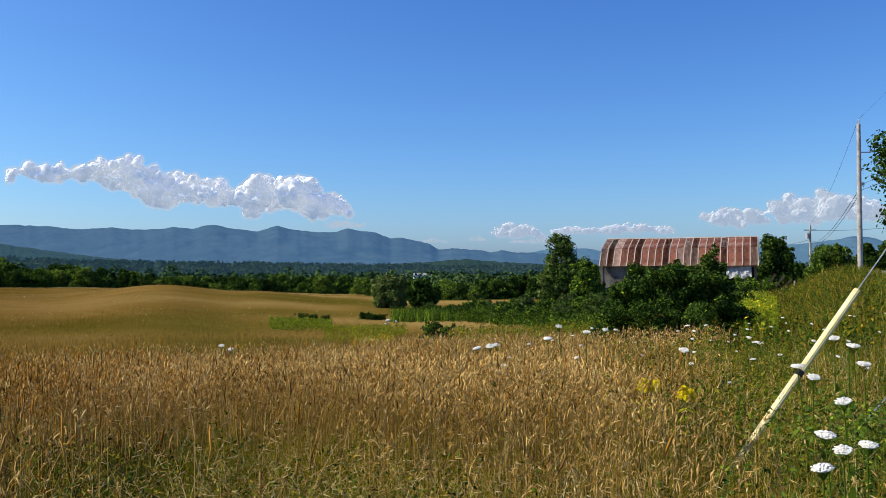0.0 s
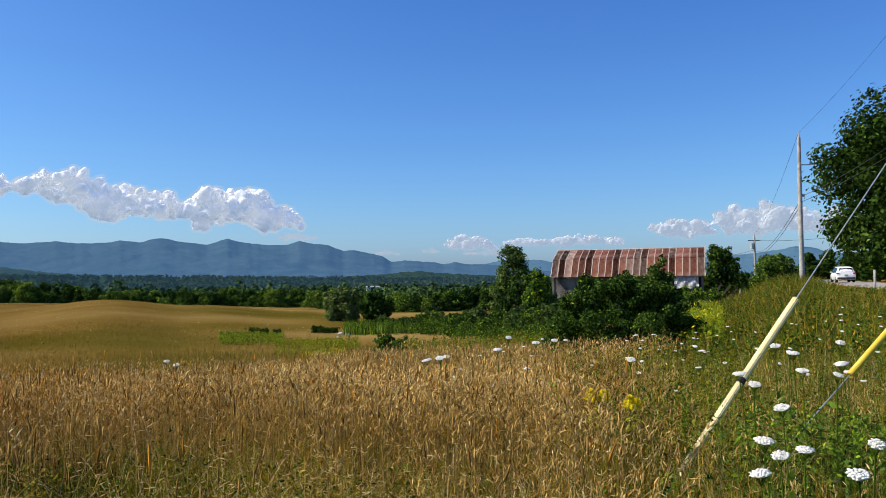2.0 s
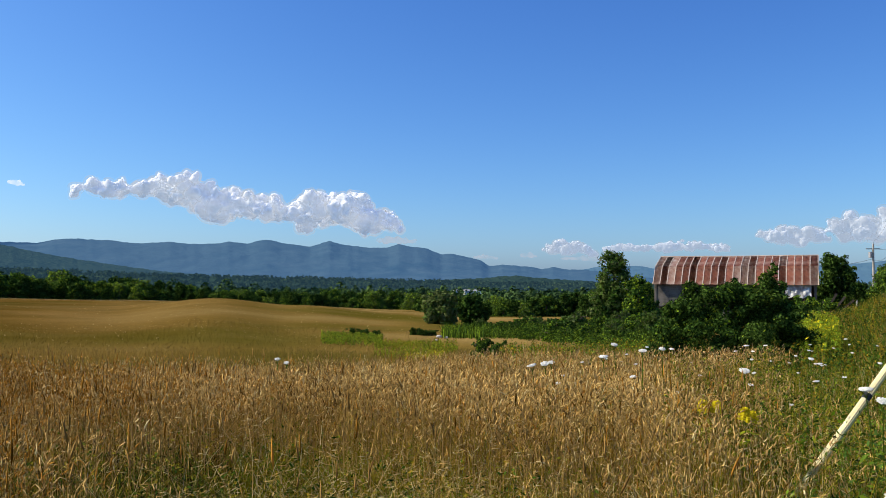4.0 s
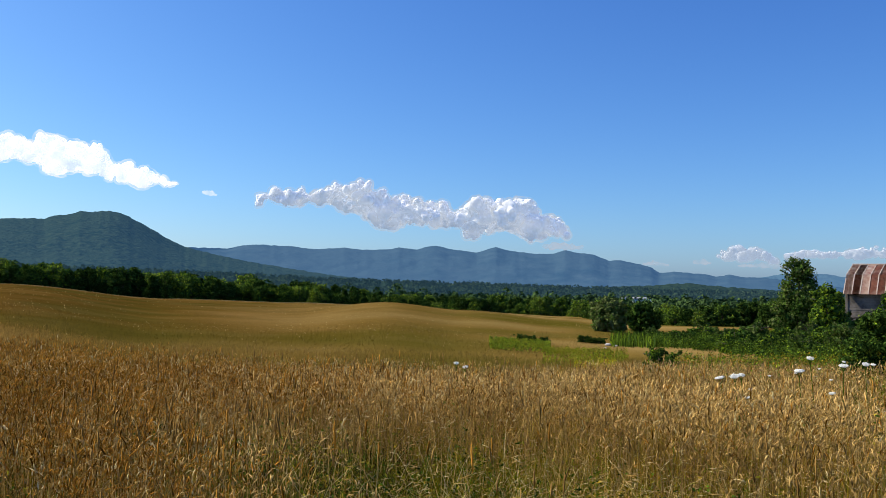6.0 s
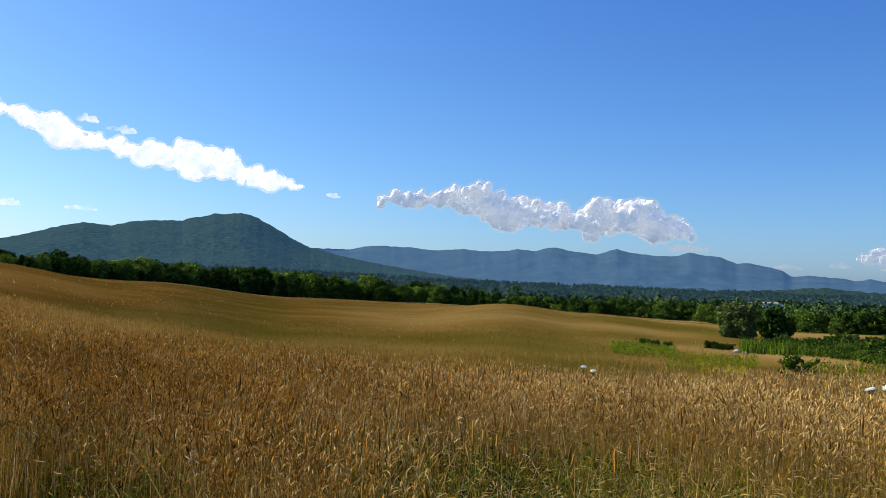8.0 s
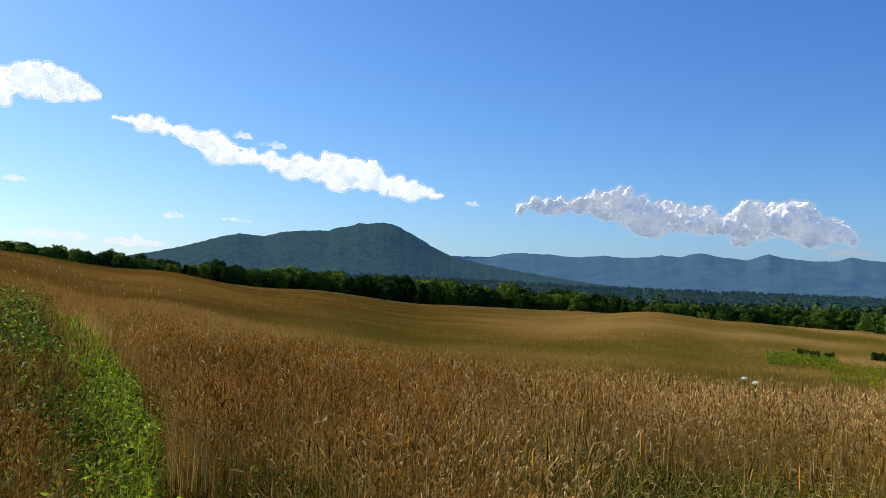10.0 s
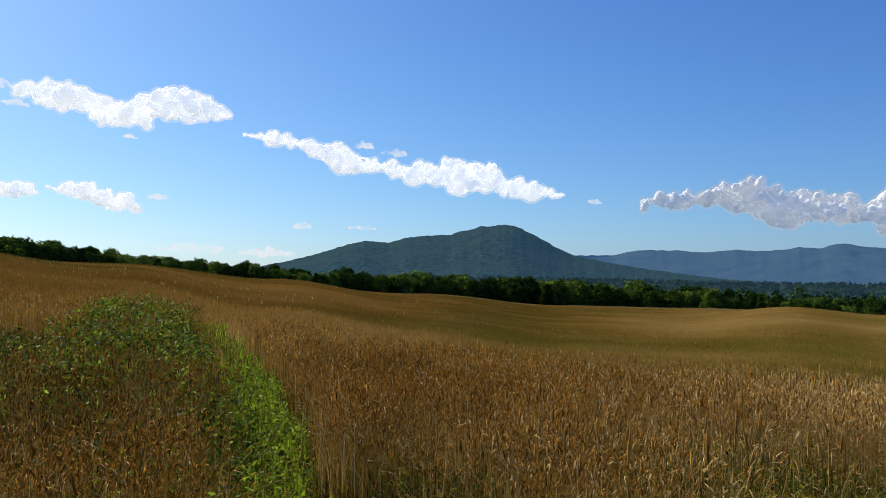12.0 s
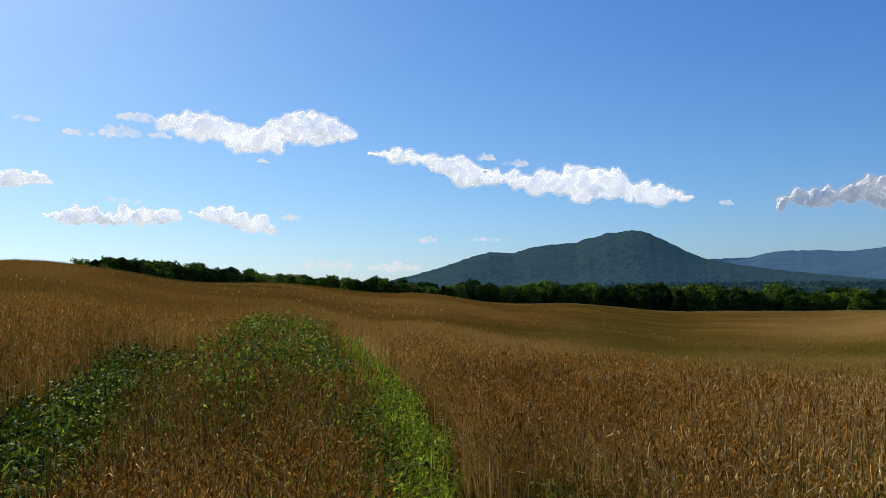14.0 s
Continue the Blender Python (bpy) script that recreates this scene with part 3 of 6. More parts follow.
def ribbons(base, lean, height, width, bend, g, levels=2, sag=0.0):
    """Tapering blades that rise from base and bend over towards lean. Returns points, quads, tips' triangles, tips, ways."""
    n = len(base)
    side = frames_of(n, g)
    ss = np.linspace(0, 1, levels + 1)
    pts = []
    for s in ss:
        p = base + np.column_stack([lean[:, 0] * bend * s ** 2 * height, lean[:, 1] * bend * s ** 2 * height,
                                    height * (s - (0.25 * bend + sag) * s ** 2.5)])
        pts.append(p)
    V = np.empty((n, 2 * levels + 1, 3))
    for k in range(levels):
        w = (width * (1 - 0.45 * ss[k]))[:, None]
        V[:, 2 * k] = pts[k] - side * w / 2
        V[:, 2 * k + 1] = pts[k] + side * w / 2
    V[:, -1] = pts[-1]
    m = 2 * levels + 1
    o = (np.arange(n) * m)[:, None]
    quads = np.concatenate([np.hstack([o + 2 * k, o + 2 * k + 1, o + 2 * k + 3, o + 2 * k + 2]) for k in range(levels - 1)]) if levels > 1 else np.zeros((0, 4), int)
    tris = np.hstack([o + 2 * levels - 2, o + 2 * levels - 1, o + 2 * levels])
    way = pts[-1] - pts[-2]
    way /= np.linalg.norm(way, axis=1)[:, None] + 1e-9
    return V.reshape(-1, 3), quads, tris, pts[-1], way


def spindles(foot, way, length, width):
    """Seed heads: three-sided spindles from foot along way."""
    n = len(foot)
    ref = np.tile([0.3, 0.9, 0.2], (n, 1))
    u = np.cross(way, ref)
    u /= np.linalg.norm(u, axis=1)[:, None] + 1e-9
    v = np.cross(way, u)
    V = np.empty((n, 5, 3))
    V[:, 0] = foot
    for k in range(3):
        a = 2 * math.pi * k / 3
        V[:, 1 + k] = foot + way * (length * 0.42)[:, None] + (u * math.cos(a) + v * math.sin(a)) * (width / 2)[:, None]
    V[:, 4] = foot + way * length[:, None]
    o = (np.arange(n) * 5)[:, None]
    tris = np.concatenate([np.hstack([o, o + 1 + k, o + 1 + (k + 1) % 3]) for k in range(3)] +
                          [np.hstack([o + 4, o + 1 + (k + 1) % 3, o + 1 + k]) for k in range(3)])
    return V.reshape(-1, 3), tris


def plumes(foot, way, side, length, width, droop):
    """Nodding seed heads: three-sided tapering plumes from foot along way that droop towards side."""
    n = len(foot)
    u = unit_rows(np.cross(way, np.tile([0.3, 0.9, 0.2], (n, 1))))
    v = np.cross(way, u)
    out = np.column_stack([side, np.full(n, -0.35)])
    V = np.empty((n, 8, 3))
    V[:, 0] = foot
    for ring, (s, w) in enumerate(((0.3, 1.0), (0.68, 0.75))):
        c = foot + way * (length * s)[:, None] + out * (length * droop * s * s)[:, None]
        for k in range(3):
            a = 2 * math.pi * k / 3 + 0.5 * ring
            V[:, 1 + 3 * ring + k] = c + (u * math.cos(a) + v * math.sin(a)) * (width * w / 2)[:, None]
    V[:, 7] = foot + way * (length * (1 - 0.35 * droop))[:, None] + out * (length * droop)[:, None]
    o = (np.arange(n) * 8)[:, None]
    tris = np.concatenate([np.hstack([o, o + 1 + (k + 1) % 3, o + 1 + k]) for k in range(3)] + [np.hstack([o + 7, o + 4 + k, o + 4 + (k + 1) % 3]) for k in range(3)])
    quads = np.concatenate([np.hstack([o + 1 + k, o + 1 + (k + 1) % 3, o + 4 + (k + 1) % 3, o + 4 + k]) for k in range(3)])
    return V.reshape(-1, 3), quads, tris


def unit_rows(v):
    return v / (np.linalg.norm(v, axis=1)[:, None] + 1e-9)


def leaves(centre, normal, size, g, long=1.7, axis=None):
    """Leaves or leaf clumps: kinked four-cornered flakes."""
    n = len(centre)
    if axis is None:
        t = unit_rows(np.cross(normal, g.normal(size=(n, 3))))
    else:
        t = axis
        normal = unit_rows(np.cross(axis, normal))
    b = np.cross(normal, t)
    s = size[:, None]
    V = np.empty((n, 4, 3))
    V[:, 0] = centre - t * s * long / 2
    V[:, 1] = centre + b * s / 2 + normal * s * 0.14
    V[:, 2] = centre + t * s * long / 2
    V[:, 3] = centre - b * s / 2 + normal * s * 0.14
    return V.reshape(-1, 3), np.arange(4 * n).reshape(n, 4)


class Heap:
    """Collects pieces of one joined mesh with their materials."""

    def __init__(self):
        self.v, self.q, self.t, self.qi, self.ti, self.n = [], [], [], [], [], 0

    def add(self, v, quads=None, tris=None, mat=0):
        """mat: one index, or an array with an index for each piece."""
        pieces = None if np.isscalar(mat) else np.asarray(mat)
        for arr, out, idx in ((quads, self.q, self.qi), (tris, self.t, self.ti)):
            if arr is not None and len(arr):
                out.append(arr + self.n)
                if pieces is None:
                    idx.append(np.full(len(arr), mat))
                else:
                    idx.append(np.tile(pieces, len(arr) // len(pieces)))
        self.v.append(v)
        self.n += len(v)

    def mesh(self, name, mats, smooth=False):
        groups, idx = [], []
        if self.q:
            groups.append(np.concatenate(self.q))
            idx += self.qi
        if self.t:
            groups.append(np.concatenate(self.t))
            idx += self.ti
        return mesh_of(name, np.concatenate(self.v), groups, mats, np.concatenate(idx), smooth)


def scatter(g, az0, az1, r0, r1, n):
    r = np.sqrt(g.uniform(r0 ** 2, r1 ** 2, n))
    a = np.radians(g.uniform(az0, az1, n))
    return -np.sin(a) * r, np.cos(a) * r


def patchy(x, y, scale, seed=0.0):
    """Smooth noise from 0 to 1 for arrays."""
    x, y = x * scale + seed, y * scale - seed * 0.7
    v = np.sin(x * 1.7 + 1.9 * np.sin(y * 1.1 + seed)) + np.sin(y * 2.3 + 1.7 * np.sin(x * 0.9)) + 0.6 * np.sin(x * 4.1 + y * 3.3 + 2 * np.sin(y * 2.0))
    return np.clip(0.5 + v / 4.0, 0, 1)


# the cart track through the grass
TRACK_FOOT, TRACK_WAY = np.array([-5.9, 3.9]), np.array([-0.886, 0.463])


def track(x, y):
    """Along and across the track (across grows to its right)."""
    dx, dy = x - TRACK_FOOT[0], y - TRACK_FOOT[1]
    return dx * TRACK_WAY[0] + dy * TRACK_WAY[1], dx * -(-TRACK_WAY[1]) + dy * -TRACK_WAY[0]


def right_rut(x, y):
    """1 in the fresh green wheel rut, 0 elsewhere."""
    s, c = track(x, y)
    c = c + 0.55 * (patchy(x, y, 0.8, 3.1) - 0.5)
    return smoothstep(0.68, 0.32, np.abs(c - 0.33 - 0.035 * s - 0.1 * np.sin(s * 0.7))) * smoothstep(24, 15, s) * smoothstep(-7, -5.5, s)


def left_rut(x, y):
    """1 in the dark, leafy farther rut, 0 elsewhere."""
    s, c = track(x, y)
    return smoothstep(0.95, 0.55, np.abs(c + 2.9 + 0.1 * np.sin(s * 0.9))) * smoothstep(13, 7, s) * smoothstep(-7, -5.5, s)


def rut(x, y):
    return np.maximum(right_rut(x, y), 0.85 * left_rut(x, y))


def between_ruts(x, y):
    """1 on the weedy ridge between the ruts, where it has overgrown the hay."""
    s, c = track(x, y)
    c = c + 0.5 * (patchy(x, y, 0.9, 5.5) - 0.5)
    return smoothstep(0.35, -0.1, c) * smoothstep(-2.3, -1.6, c) * smoothstep(19, 13, s) * smoothstep(0.0, 2.8, s)


def weedy(x, y):
    """1 on the green weedy side towards the road, 0 in the hay."""
    r = np.hypot(x, y)
    az = np.degrees(np.arctan2(-x, y)) + 5 * (patchy(x, y, 0.5, 3.0) - 0.5) * 2
    return smoothstep(-10.5, -17.5, az) * smoothstep(2.0, 5.0, r)


def on_road(x, y):
    return (np.abs(road_side(x, y) - ROAD_OFF) < ROAD_HALF + 0.5) & (y > -10)


# ================= the meadow's grass =================
STEM, SEED, STRAW, BLADE, OLIVE, LUSH, RED, DARK, HAY, SHADED_THATCH = range(10)
MAT["red"] = material("reddish_seed_head", (0.16, 0.072, 0.010), (0.46, 0.225, 0.036), 0.7, 0.85, island=0.7, through_light=0.22, spec=0.0)
MAT["dark_seed"] = material("dark_seed_spike", (0.15, 0.082, 0.024), (0.33, 0.20, 0.06), 0.7, 0.85, island=0.4, spec=0.0)
# low blades coloured near black to paint the shade in the hay's gaps
MAT["shaded_thatch"] = material("shaded_dead_thatch", (0.022, 0.015, 0.005), (0.065, 0.045, 0.013), 0.8, 0.9, island=0.5, spec=0.0)
GRASS = [MAT[k] for k in ("stem", "seed", "straw", "blade", "olive", "lush", "red", "dark_seed", "hay_green", "shaded_thatch")]
WIND = np.array([0.75, -0.35])


FAR_GRASS = [MAT[k] for k in ("sward", "sward_pale", "mown", "sward", "sward", "sward", "sward", "sward", "sward", "sward")]
MID_GRASS = [MAT[k] for k in ("sward_mid", "sward_mid", "sward_mid", "sward_pale", "sward_pale", "sward", "sward_mid", "sward", "sward_pale", "sward")]


def tall_grass(heap, g, az0, az1, r0, r1, count, thick, tall=(0.62, 0.92), leaf_share=1.0, simple=False, heads=(0.006, 0.012), husks=4):
    x, y = scatter(g, az0, az1, r0, r1, count)
    keep = (rut(x, y) < g.uniform(0.08, 0.5, count)) & ~on_road(x, y) & (weedy(x, y) < g.uniform(0.1, 1.08, count)) & (weedy(x, y) * smoothstep(9, 13, np.hypot(x, y)) < 0.5) & (between_ruts(x, y) < g.uniform(0.25, 1.5, count))
    green = patchy(x, y, 0.75, 9.0) * smoothstep(9.0, 5.0, np.hypot(x, y)) * smoothstep(52, 40, np.degrees(np.arctan2(-x, y))) * (0.45 + 0.55 * smoothstep(-4, 8, np.degrees(np.arctan2(-x, y))))
    keep &= green < g.uniform(0.08, 0.46, count)
    keep &= patchy(x, y, 0.9, 1.0) > g.uniform(-0.25, 0.48, count)
    x, y = x[keep], y[keep]
    n = len(x)
    base = np.column_stack([x, y, ground(x, y) - 0.02])
    h = g.uniform(*tall, n) * (0.78 + 0.24 * patchy(x, y, 0.6, 2.0) + 0.14 * patchy(x, y, 2.6, 6.0))
    r = np.hypot(x, y)
    az = np.degrees(np.arctan2(-x, y))
    lean = WIND * 0.15 + g.normal(0, 0.8, (n, 2))
    bend = np.abs(g.normal(0.10, 0.11, n))
    thickness = thick * g.uniform(0.7, 1.4, n)
    V, Q, T, tip, way = ribbons(base, lean, h, thickness, bend, g, levels=1 if simple else 2)
    pale = g.uniform(size=n) < 0.02
    olive = g.uniform(size=n) < 0.10 + 0.30 * patchy(x, y, 0.35, 5.0)
    west = g.uniform(size=n) < smoothstep(30, 62, az) * 0.6 * smoothstep(5, 12, r)
    heap.add(V, Q, T, np.where(pale, STRAW, np.where(olive, OLIVE, np.where(west, RED, STEM))))
    # heads: loose tufts of small husks round each tip, some nodding
    reddish = g.uniform(size=n) < smoothstep(8, 42, az) * 0.74 + 0.12
    pale = g.uniform(size=n) < 0.05 * smoothstep(60, 30, az)
    kind = np.where(pale, STRAW, np.where(reddish, RED, SEED))
    if not simple:
        bow = np.where(g.uniform(size=n) < 0.5, g.uniform(0.5, 1.3, n), g.uniform(0.0, 0.4, n))
        long = g.uniform(0.04, 0.095, n) * np.where(r < 4.5, 0.65, 1.0)
        V, Q, T = plumes(tip - way * (long * 0.5)[:, None], way, unit_rows(lean + g.normal(0, 0.3, (n, 2))), long, g.uniform(*heads, n) * 1.25, bow)
        heap.add(V, Q, T, kind)
    nod = np.where(g.uniform(size=n) < 0.35, 0.04, 0.0)
    for k in range(husks):
        back = (k + g.uniform(0, 1, n)) / husks * g.uniform(0.05, 0.11, n)
        p = tip - way * back[:, None] + g.normal(0, heads[1] * 0.45, (n, 3))
        p[:, :2] += lean * (nod * (1 - back / 0.11))[:, None] * 0.6
        p[:, 2] -= nod * (1 - back / 0.11) * 0.7
        hang = way - np.array([0, 0, 1.6]) * (nod > 0)[:, None] * (1 - back / 0.11)[:, None]
        V, Q = leaves(p, g.normal(0, 1, (n, 3)), g.uniform(*heads, n), g, g.uniform(3.6, 5.4), unit_rows(hang + g.normal(0, 0.28, (n, 3))))
        heap.add(V, Q, None, kind)
    if leaf_share:
        k = g.uniform(size=n) < leaf_share
        b2, m = base[k], int(k.sum())
        b2 = b2 + np.column_stack([np.zeros((m, 2)), h[k] * g.uniform(0.05, 0.5, m)])
        V, Q, T, *_ = ribbons(b2, g.normal(0, 1, (m, 2)), h[k] * g.uniform(0.3, 0.55, m), thickness[k] * 1.8, g.uniform(0.3, 1.0, m), g, 2, 0.1)
        c = g.uniform(size=m)
        near_green = smoothstep(6.5, 3.0, r[k])
        heap.add(V, Q, T, np.where(c < 0.10 + 0.34 * near_green, BLADE, np.where(c < 0.40, OLIVE, STEM)))
    return n


def under_grass(heap, g, az0, az1, r0, r1, count, tall, wide, green=0.7, mask=None, lush=0.0, hay=0.6, dark=0.0):
    x, y = scatter(g, az0, az1, r0, r1, count)
    keep = ~on_road(x, y)
    if mask is not None:
        keep &= mask(x, y) > g.uniform(0.1, 0.9, count)
    else:
        keep &= rut(x, y) < g.uniform(0.1, 0.4, count)
    x, y = x[keep], y[keep]
    n = len(x)
    base = np.column_stack([x, y, ground(x, y) - 0.02])
    V, Q, T, *_ = ribbons(base, g.normal(0, 1, (n, 2)), g.uniform(*tall, n), wide * g.uniform(0.7, 1.5, n), g.uniform(0.1, 0.9, n), g, 2, 0.05)
    c = g.uniform(size=n)
    heap.add(V, Q, T, np.where(g.uniform(size=n) < dark, SHADED_THATCH, np.where(c < lush, LUSH, np.where(c < green, np.where(g.uniform(size=n) < hay, HAY, BLADE), OLIVE))))


def build_meadow():
    g = np.random.default_rng(21)
    near = Heap()
    tall_grass(near, g, -36, 88, 2.2, 5.0, 19000, 0.0026, (0.5, 0.88), 0.6, heads=(0.0032, 0.0065), husks=2)
    tall_grass(near, g, -34, 86, 4.6, 11.0, 66000, 0.0034, (0.56, 0.96), leaf_share=0.35, heads=(0.0050, 0.0095), husks=2)
    under_grass(near, g, -36, 18, 2.4, 7.0, 18000, (0.25, 0.66), 0.0055, 0.7, lush=0.10, hay=0.7)
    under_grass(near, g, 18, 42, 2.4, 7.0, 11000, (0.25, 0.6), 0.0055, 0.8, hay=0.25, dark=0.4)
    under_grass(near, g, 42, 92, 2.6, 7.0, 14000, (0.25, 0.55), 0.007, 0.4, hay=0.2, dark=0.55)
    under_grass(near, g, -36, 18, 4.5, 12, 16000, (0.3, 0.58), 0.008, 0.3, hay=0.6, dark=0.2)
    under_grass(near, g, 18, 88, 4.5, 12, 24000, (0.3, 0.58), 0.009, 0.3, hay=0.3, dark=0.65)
    under_grass(near, g, 45, 92, 2.0, 13, 19000, (0.10, 0.30), 0.009, 0.98, right_rut, lush=0.55, hay=0.25)
    under_grass(near, g, 50, 80, 12, 27, 13000, (0.12, 0.34), 0.016, 0.98, right_rut, lush=0.45, hay=0.3)
    under_grass(near, g, 50, 92, 3, 22, 12000, (0.12, 0.34), 0.011, 0.9, left_rut, lush=0.1, hay=0.15)
    # trodden short grass underfoot, and the meadow going on behind
    under_grass(near, g, -180, 180, 0.1, 2.4, 14000, (0.03, 0.16), 0.008, 0.5)
    under_grass(near, g, 90, 320, 1.2, 8, 20000, (0.12, 0.45), 0.012, 0.55)
    under_grass(near, g, 90, 320, 7, 26, 20000, (0.25, 0.6), 0.03, 0.4)
    under_grass(near, g, -44, 92, 1.4, 3.2, 5000, (0.1, 0.35), 0.009, 0.5)
    tall_grass(near, g, 92, 318, 5.0, 26, 16000, 0.012, (0.5, 0.8), 0.5, True, heads=(0.012, 0.02), husks=2)
    # tall dark timothy spikes that stand out above the rest
    n = 1500
    x, y = scatter(g, -14, 90, 3.5, 11, n)
    k = (rut(x, y) < 0.2) & (patchy(x, y, 0.8, 6) > g.uniform(0, 0.9, n))
    x, y = x[k], y[k]
    n = len(x)
    V, Q, T, tip, way = ribbons(np.column_stack([x, y, ground(x, y)]), g.normal(0, 1, (n, 2)), g.uniform(0.82, 1.06, n), np.full(n, 0.0045), np.abs(g.normal(0.08, 0.07, n)), g, 2)
    near.add(V, Q, T, STEM)
    V, Q, T = plumes(tip - way * 0.02, way, unit_rows(g.normal(0, 1, (n, 2))), g.uniform(0.07, 0.15, n), g.uniform(0.009, 0.0125, n), np.abs(g.normal(0, 0.15, n)))
    near.add(V, Q, T, np.where(g.uniform(size=n) < 0.3, RED, DARK))
    # a denser stand of stout timothy
    n = 80
    x, y = scatter(g, 25, 39, 3.8, 6.2, n)
    V, Q, T, tip, way = ribbons(np.column_stack([x, y, ground(x, y)]), g.normal(0, 1, (n, 2)), g.uniform(0.84, 1.02, n), np.full(n, 0.004), np.abs(g.normal(0.05, 0.06, n)), g, 2)
    near.add(V, Q, T, STEM)
    V, Q, T = plumes(tip - way * 0.02, way, unit_rows(g.normal(0, 1, (n, 2))), g.uniform(0.09, 0.15, n), g.uniform(0.008, 0.011, n), np.abs(g.normal(0, 0.08, n)))
    near.add(V, Q, T, np.where(g.uniform(size=n) < 0.35, RED, DARK))
    # pale stems arching over, with nodding heads
    n = 4200
    x, y = scatter(g, -30, 90, 3.2, 8.5, n)
    x, y = x[rut(x, y) < 0.15], y[rut(x, y) < 0.15]
    n = len(x)
    d = g.normal(0, 1, (n, 2))
    V, Q, T, tip, way = ribbons(np.column_stack([x, y, ground(x, y)]), d, g.uniform(0.6, 0.95, n), g.uniform(0.0022, 0.004, n), g.uniform(0.2, 0.8, n), g, 4, 0.12)
    tint = g.choice([STRAW, STEM, SEED], n, p=[0.3, 0.4, 0.3])
    near.add(V, Q, T, tint)
    way[:, 2] -= 0.5
    way /= np.linalg.norm(way, axis=1)[:, None]
    V, T = spindles(tip, way, g.uniform(0.04, 0.09, n), g.uniform(0.003, 0.006, n))
    near.add(V, None, T, tint)
    # bleached stems fallen across the grass ahead
    n = 3200
    x, y = scatter(g, -9, 19, 2.9, 6.0, n)
    V, Q, T, tip, way = ribbons(np.column_stack([x, y, ground(x, y)]), g.normal(0, 1, (n, 2)), g.uniform(0.35, 0.8, n), g.uniform(0.002, 0.0042, n), g.uniform(0.3, 1.0, n), g, 3, 0.12)
    tint = g.choice([STRAW, STEM, HAY], n, p=[0.45, 0.35, 0.2])
    near.add(V, Q, T, tint)
    way[:, 2] -= 0.6
    V, T = spindles(tip, unit_rows(way), g.uniform(0.04, 0.08, n), g.uniform(0.003, 0.006, n))
    near.add(V, None, T, tint)
    ob = new("meadow_grass", near.mesh("meadow_grass", GRASS))
    tagged(ob, "tall ripe golden hay grass with brown seed heads", "grass", kind="stuff")
    mid = Heap()
    tall_grass(mid, g, -34, 84, 11, 20, 60000, 0.006, (0.5, 0.88), 0.2, True, heads=(0.010, 0.018), husks=2)
    ob = new("meadow_grass", mid.mesh("meadow_grass", GRASS))
    tagged(ob, "ripe brown hay grass past the nearest rows", "grass", kind="stuff")
    mid = Heap()
    tall_grass(mid, g, -34, 84, 20, 42, 44000, 0.015, (0.24, 0.40), 0.6, True, heads=(0.013, 0.022), husks=1)
    ob = new("meadow_grass", mid.mesh("meadow_grass", MID_GRASS))
    tagged(ob, "golden and olive hay grass farther across the meadow", "grass", kind="stuff")
    far = Heap()
    for r0, r1, n, w, h in ((42, 75, 32000, 0.036, (0.08, 0.18)), (75, 130, 24000, 0.06, (0.07, 0.14)), (130, 200, 16000, 0.10, (0.07, 0.15))):
        x, y = scatter(g, 4, 84, r0, r1, n)
        base = np.column_stack([x, y, ground(x, y) - 0.03])
        up = 1 + 0.4 * smoothstep(38, 58, np.degrees(np.arctan2(-x, y)))
        V, Q, T, *_ = ribbons(base, g.normal(0, 1, (n, 2)) + WIND, up * g.uniform(*h, n), w * g.uniform(0.6, 1.6, n), g.uniform(0.1, 0.6, n), g, 2)
        p = patchy(x, y, 0.07, 4.0) + g.normal(0, 0.16, n)
        c = g.uniform(size=n)
        az = np.degrees(np.arctan2(-x, y))
        rd = smoothstep(15, 65, az) * 0.6
        far.add(V, Q, T, np.where(p > 0.68, OLIVE, np.where(c < 0.06, STRAW, np.where(c < 0.14 + rd, RED, np.where(c < 0.8, STEM, OLIVE)))))
    # a pale mown strip along the wood's edge
    n = 9000
    x, y = scatter(g, 14, 47, 176, 196, n)
    V, Q, T, *_ = ribbons(np.column_stack([x, y, ground(x, y) - 0.03]), g.normal(0, 1, (n, 2)), g.uniform(0.08, 0.2, n), 0.10 * g.uniform(0.6, 1.6, n), g.uniform(0.1, 0.6, n), g, 2)
    far.add(V, Q, T, STRAW)
    ob = new("meadow_grass", far.mesh("meadow_grass", FAR_GRASS))
    tagged(ob, "short golden and olive grass on the far meadow", "grass", kind="stuff")


build_meadow()


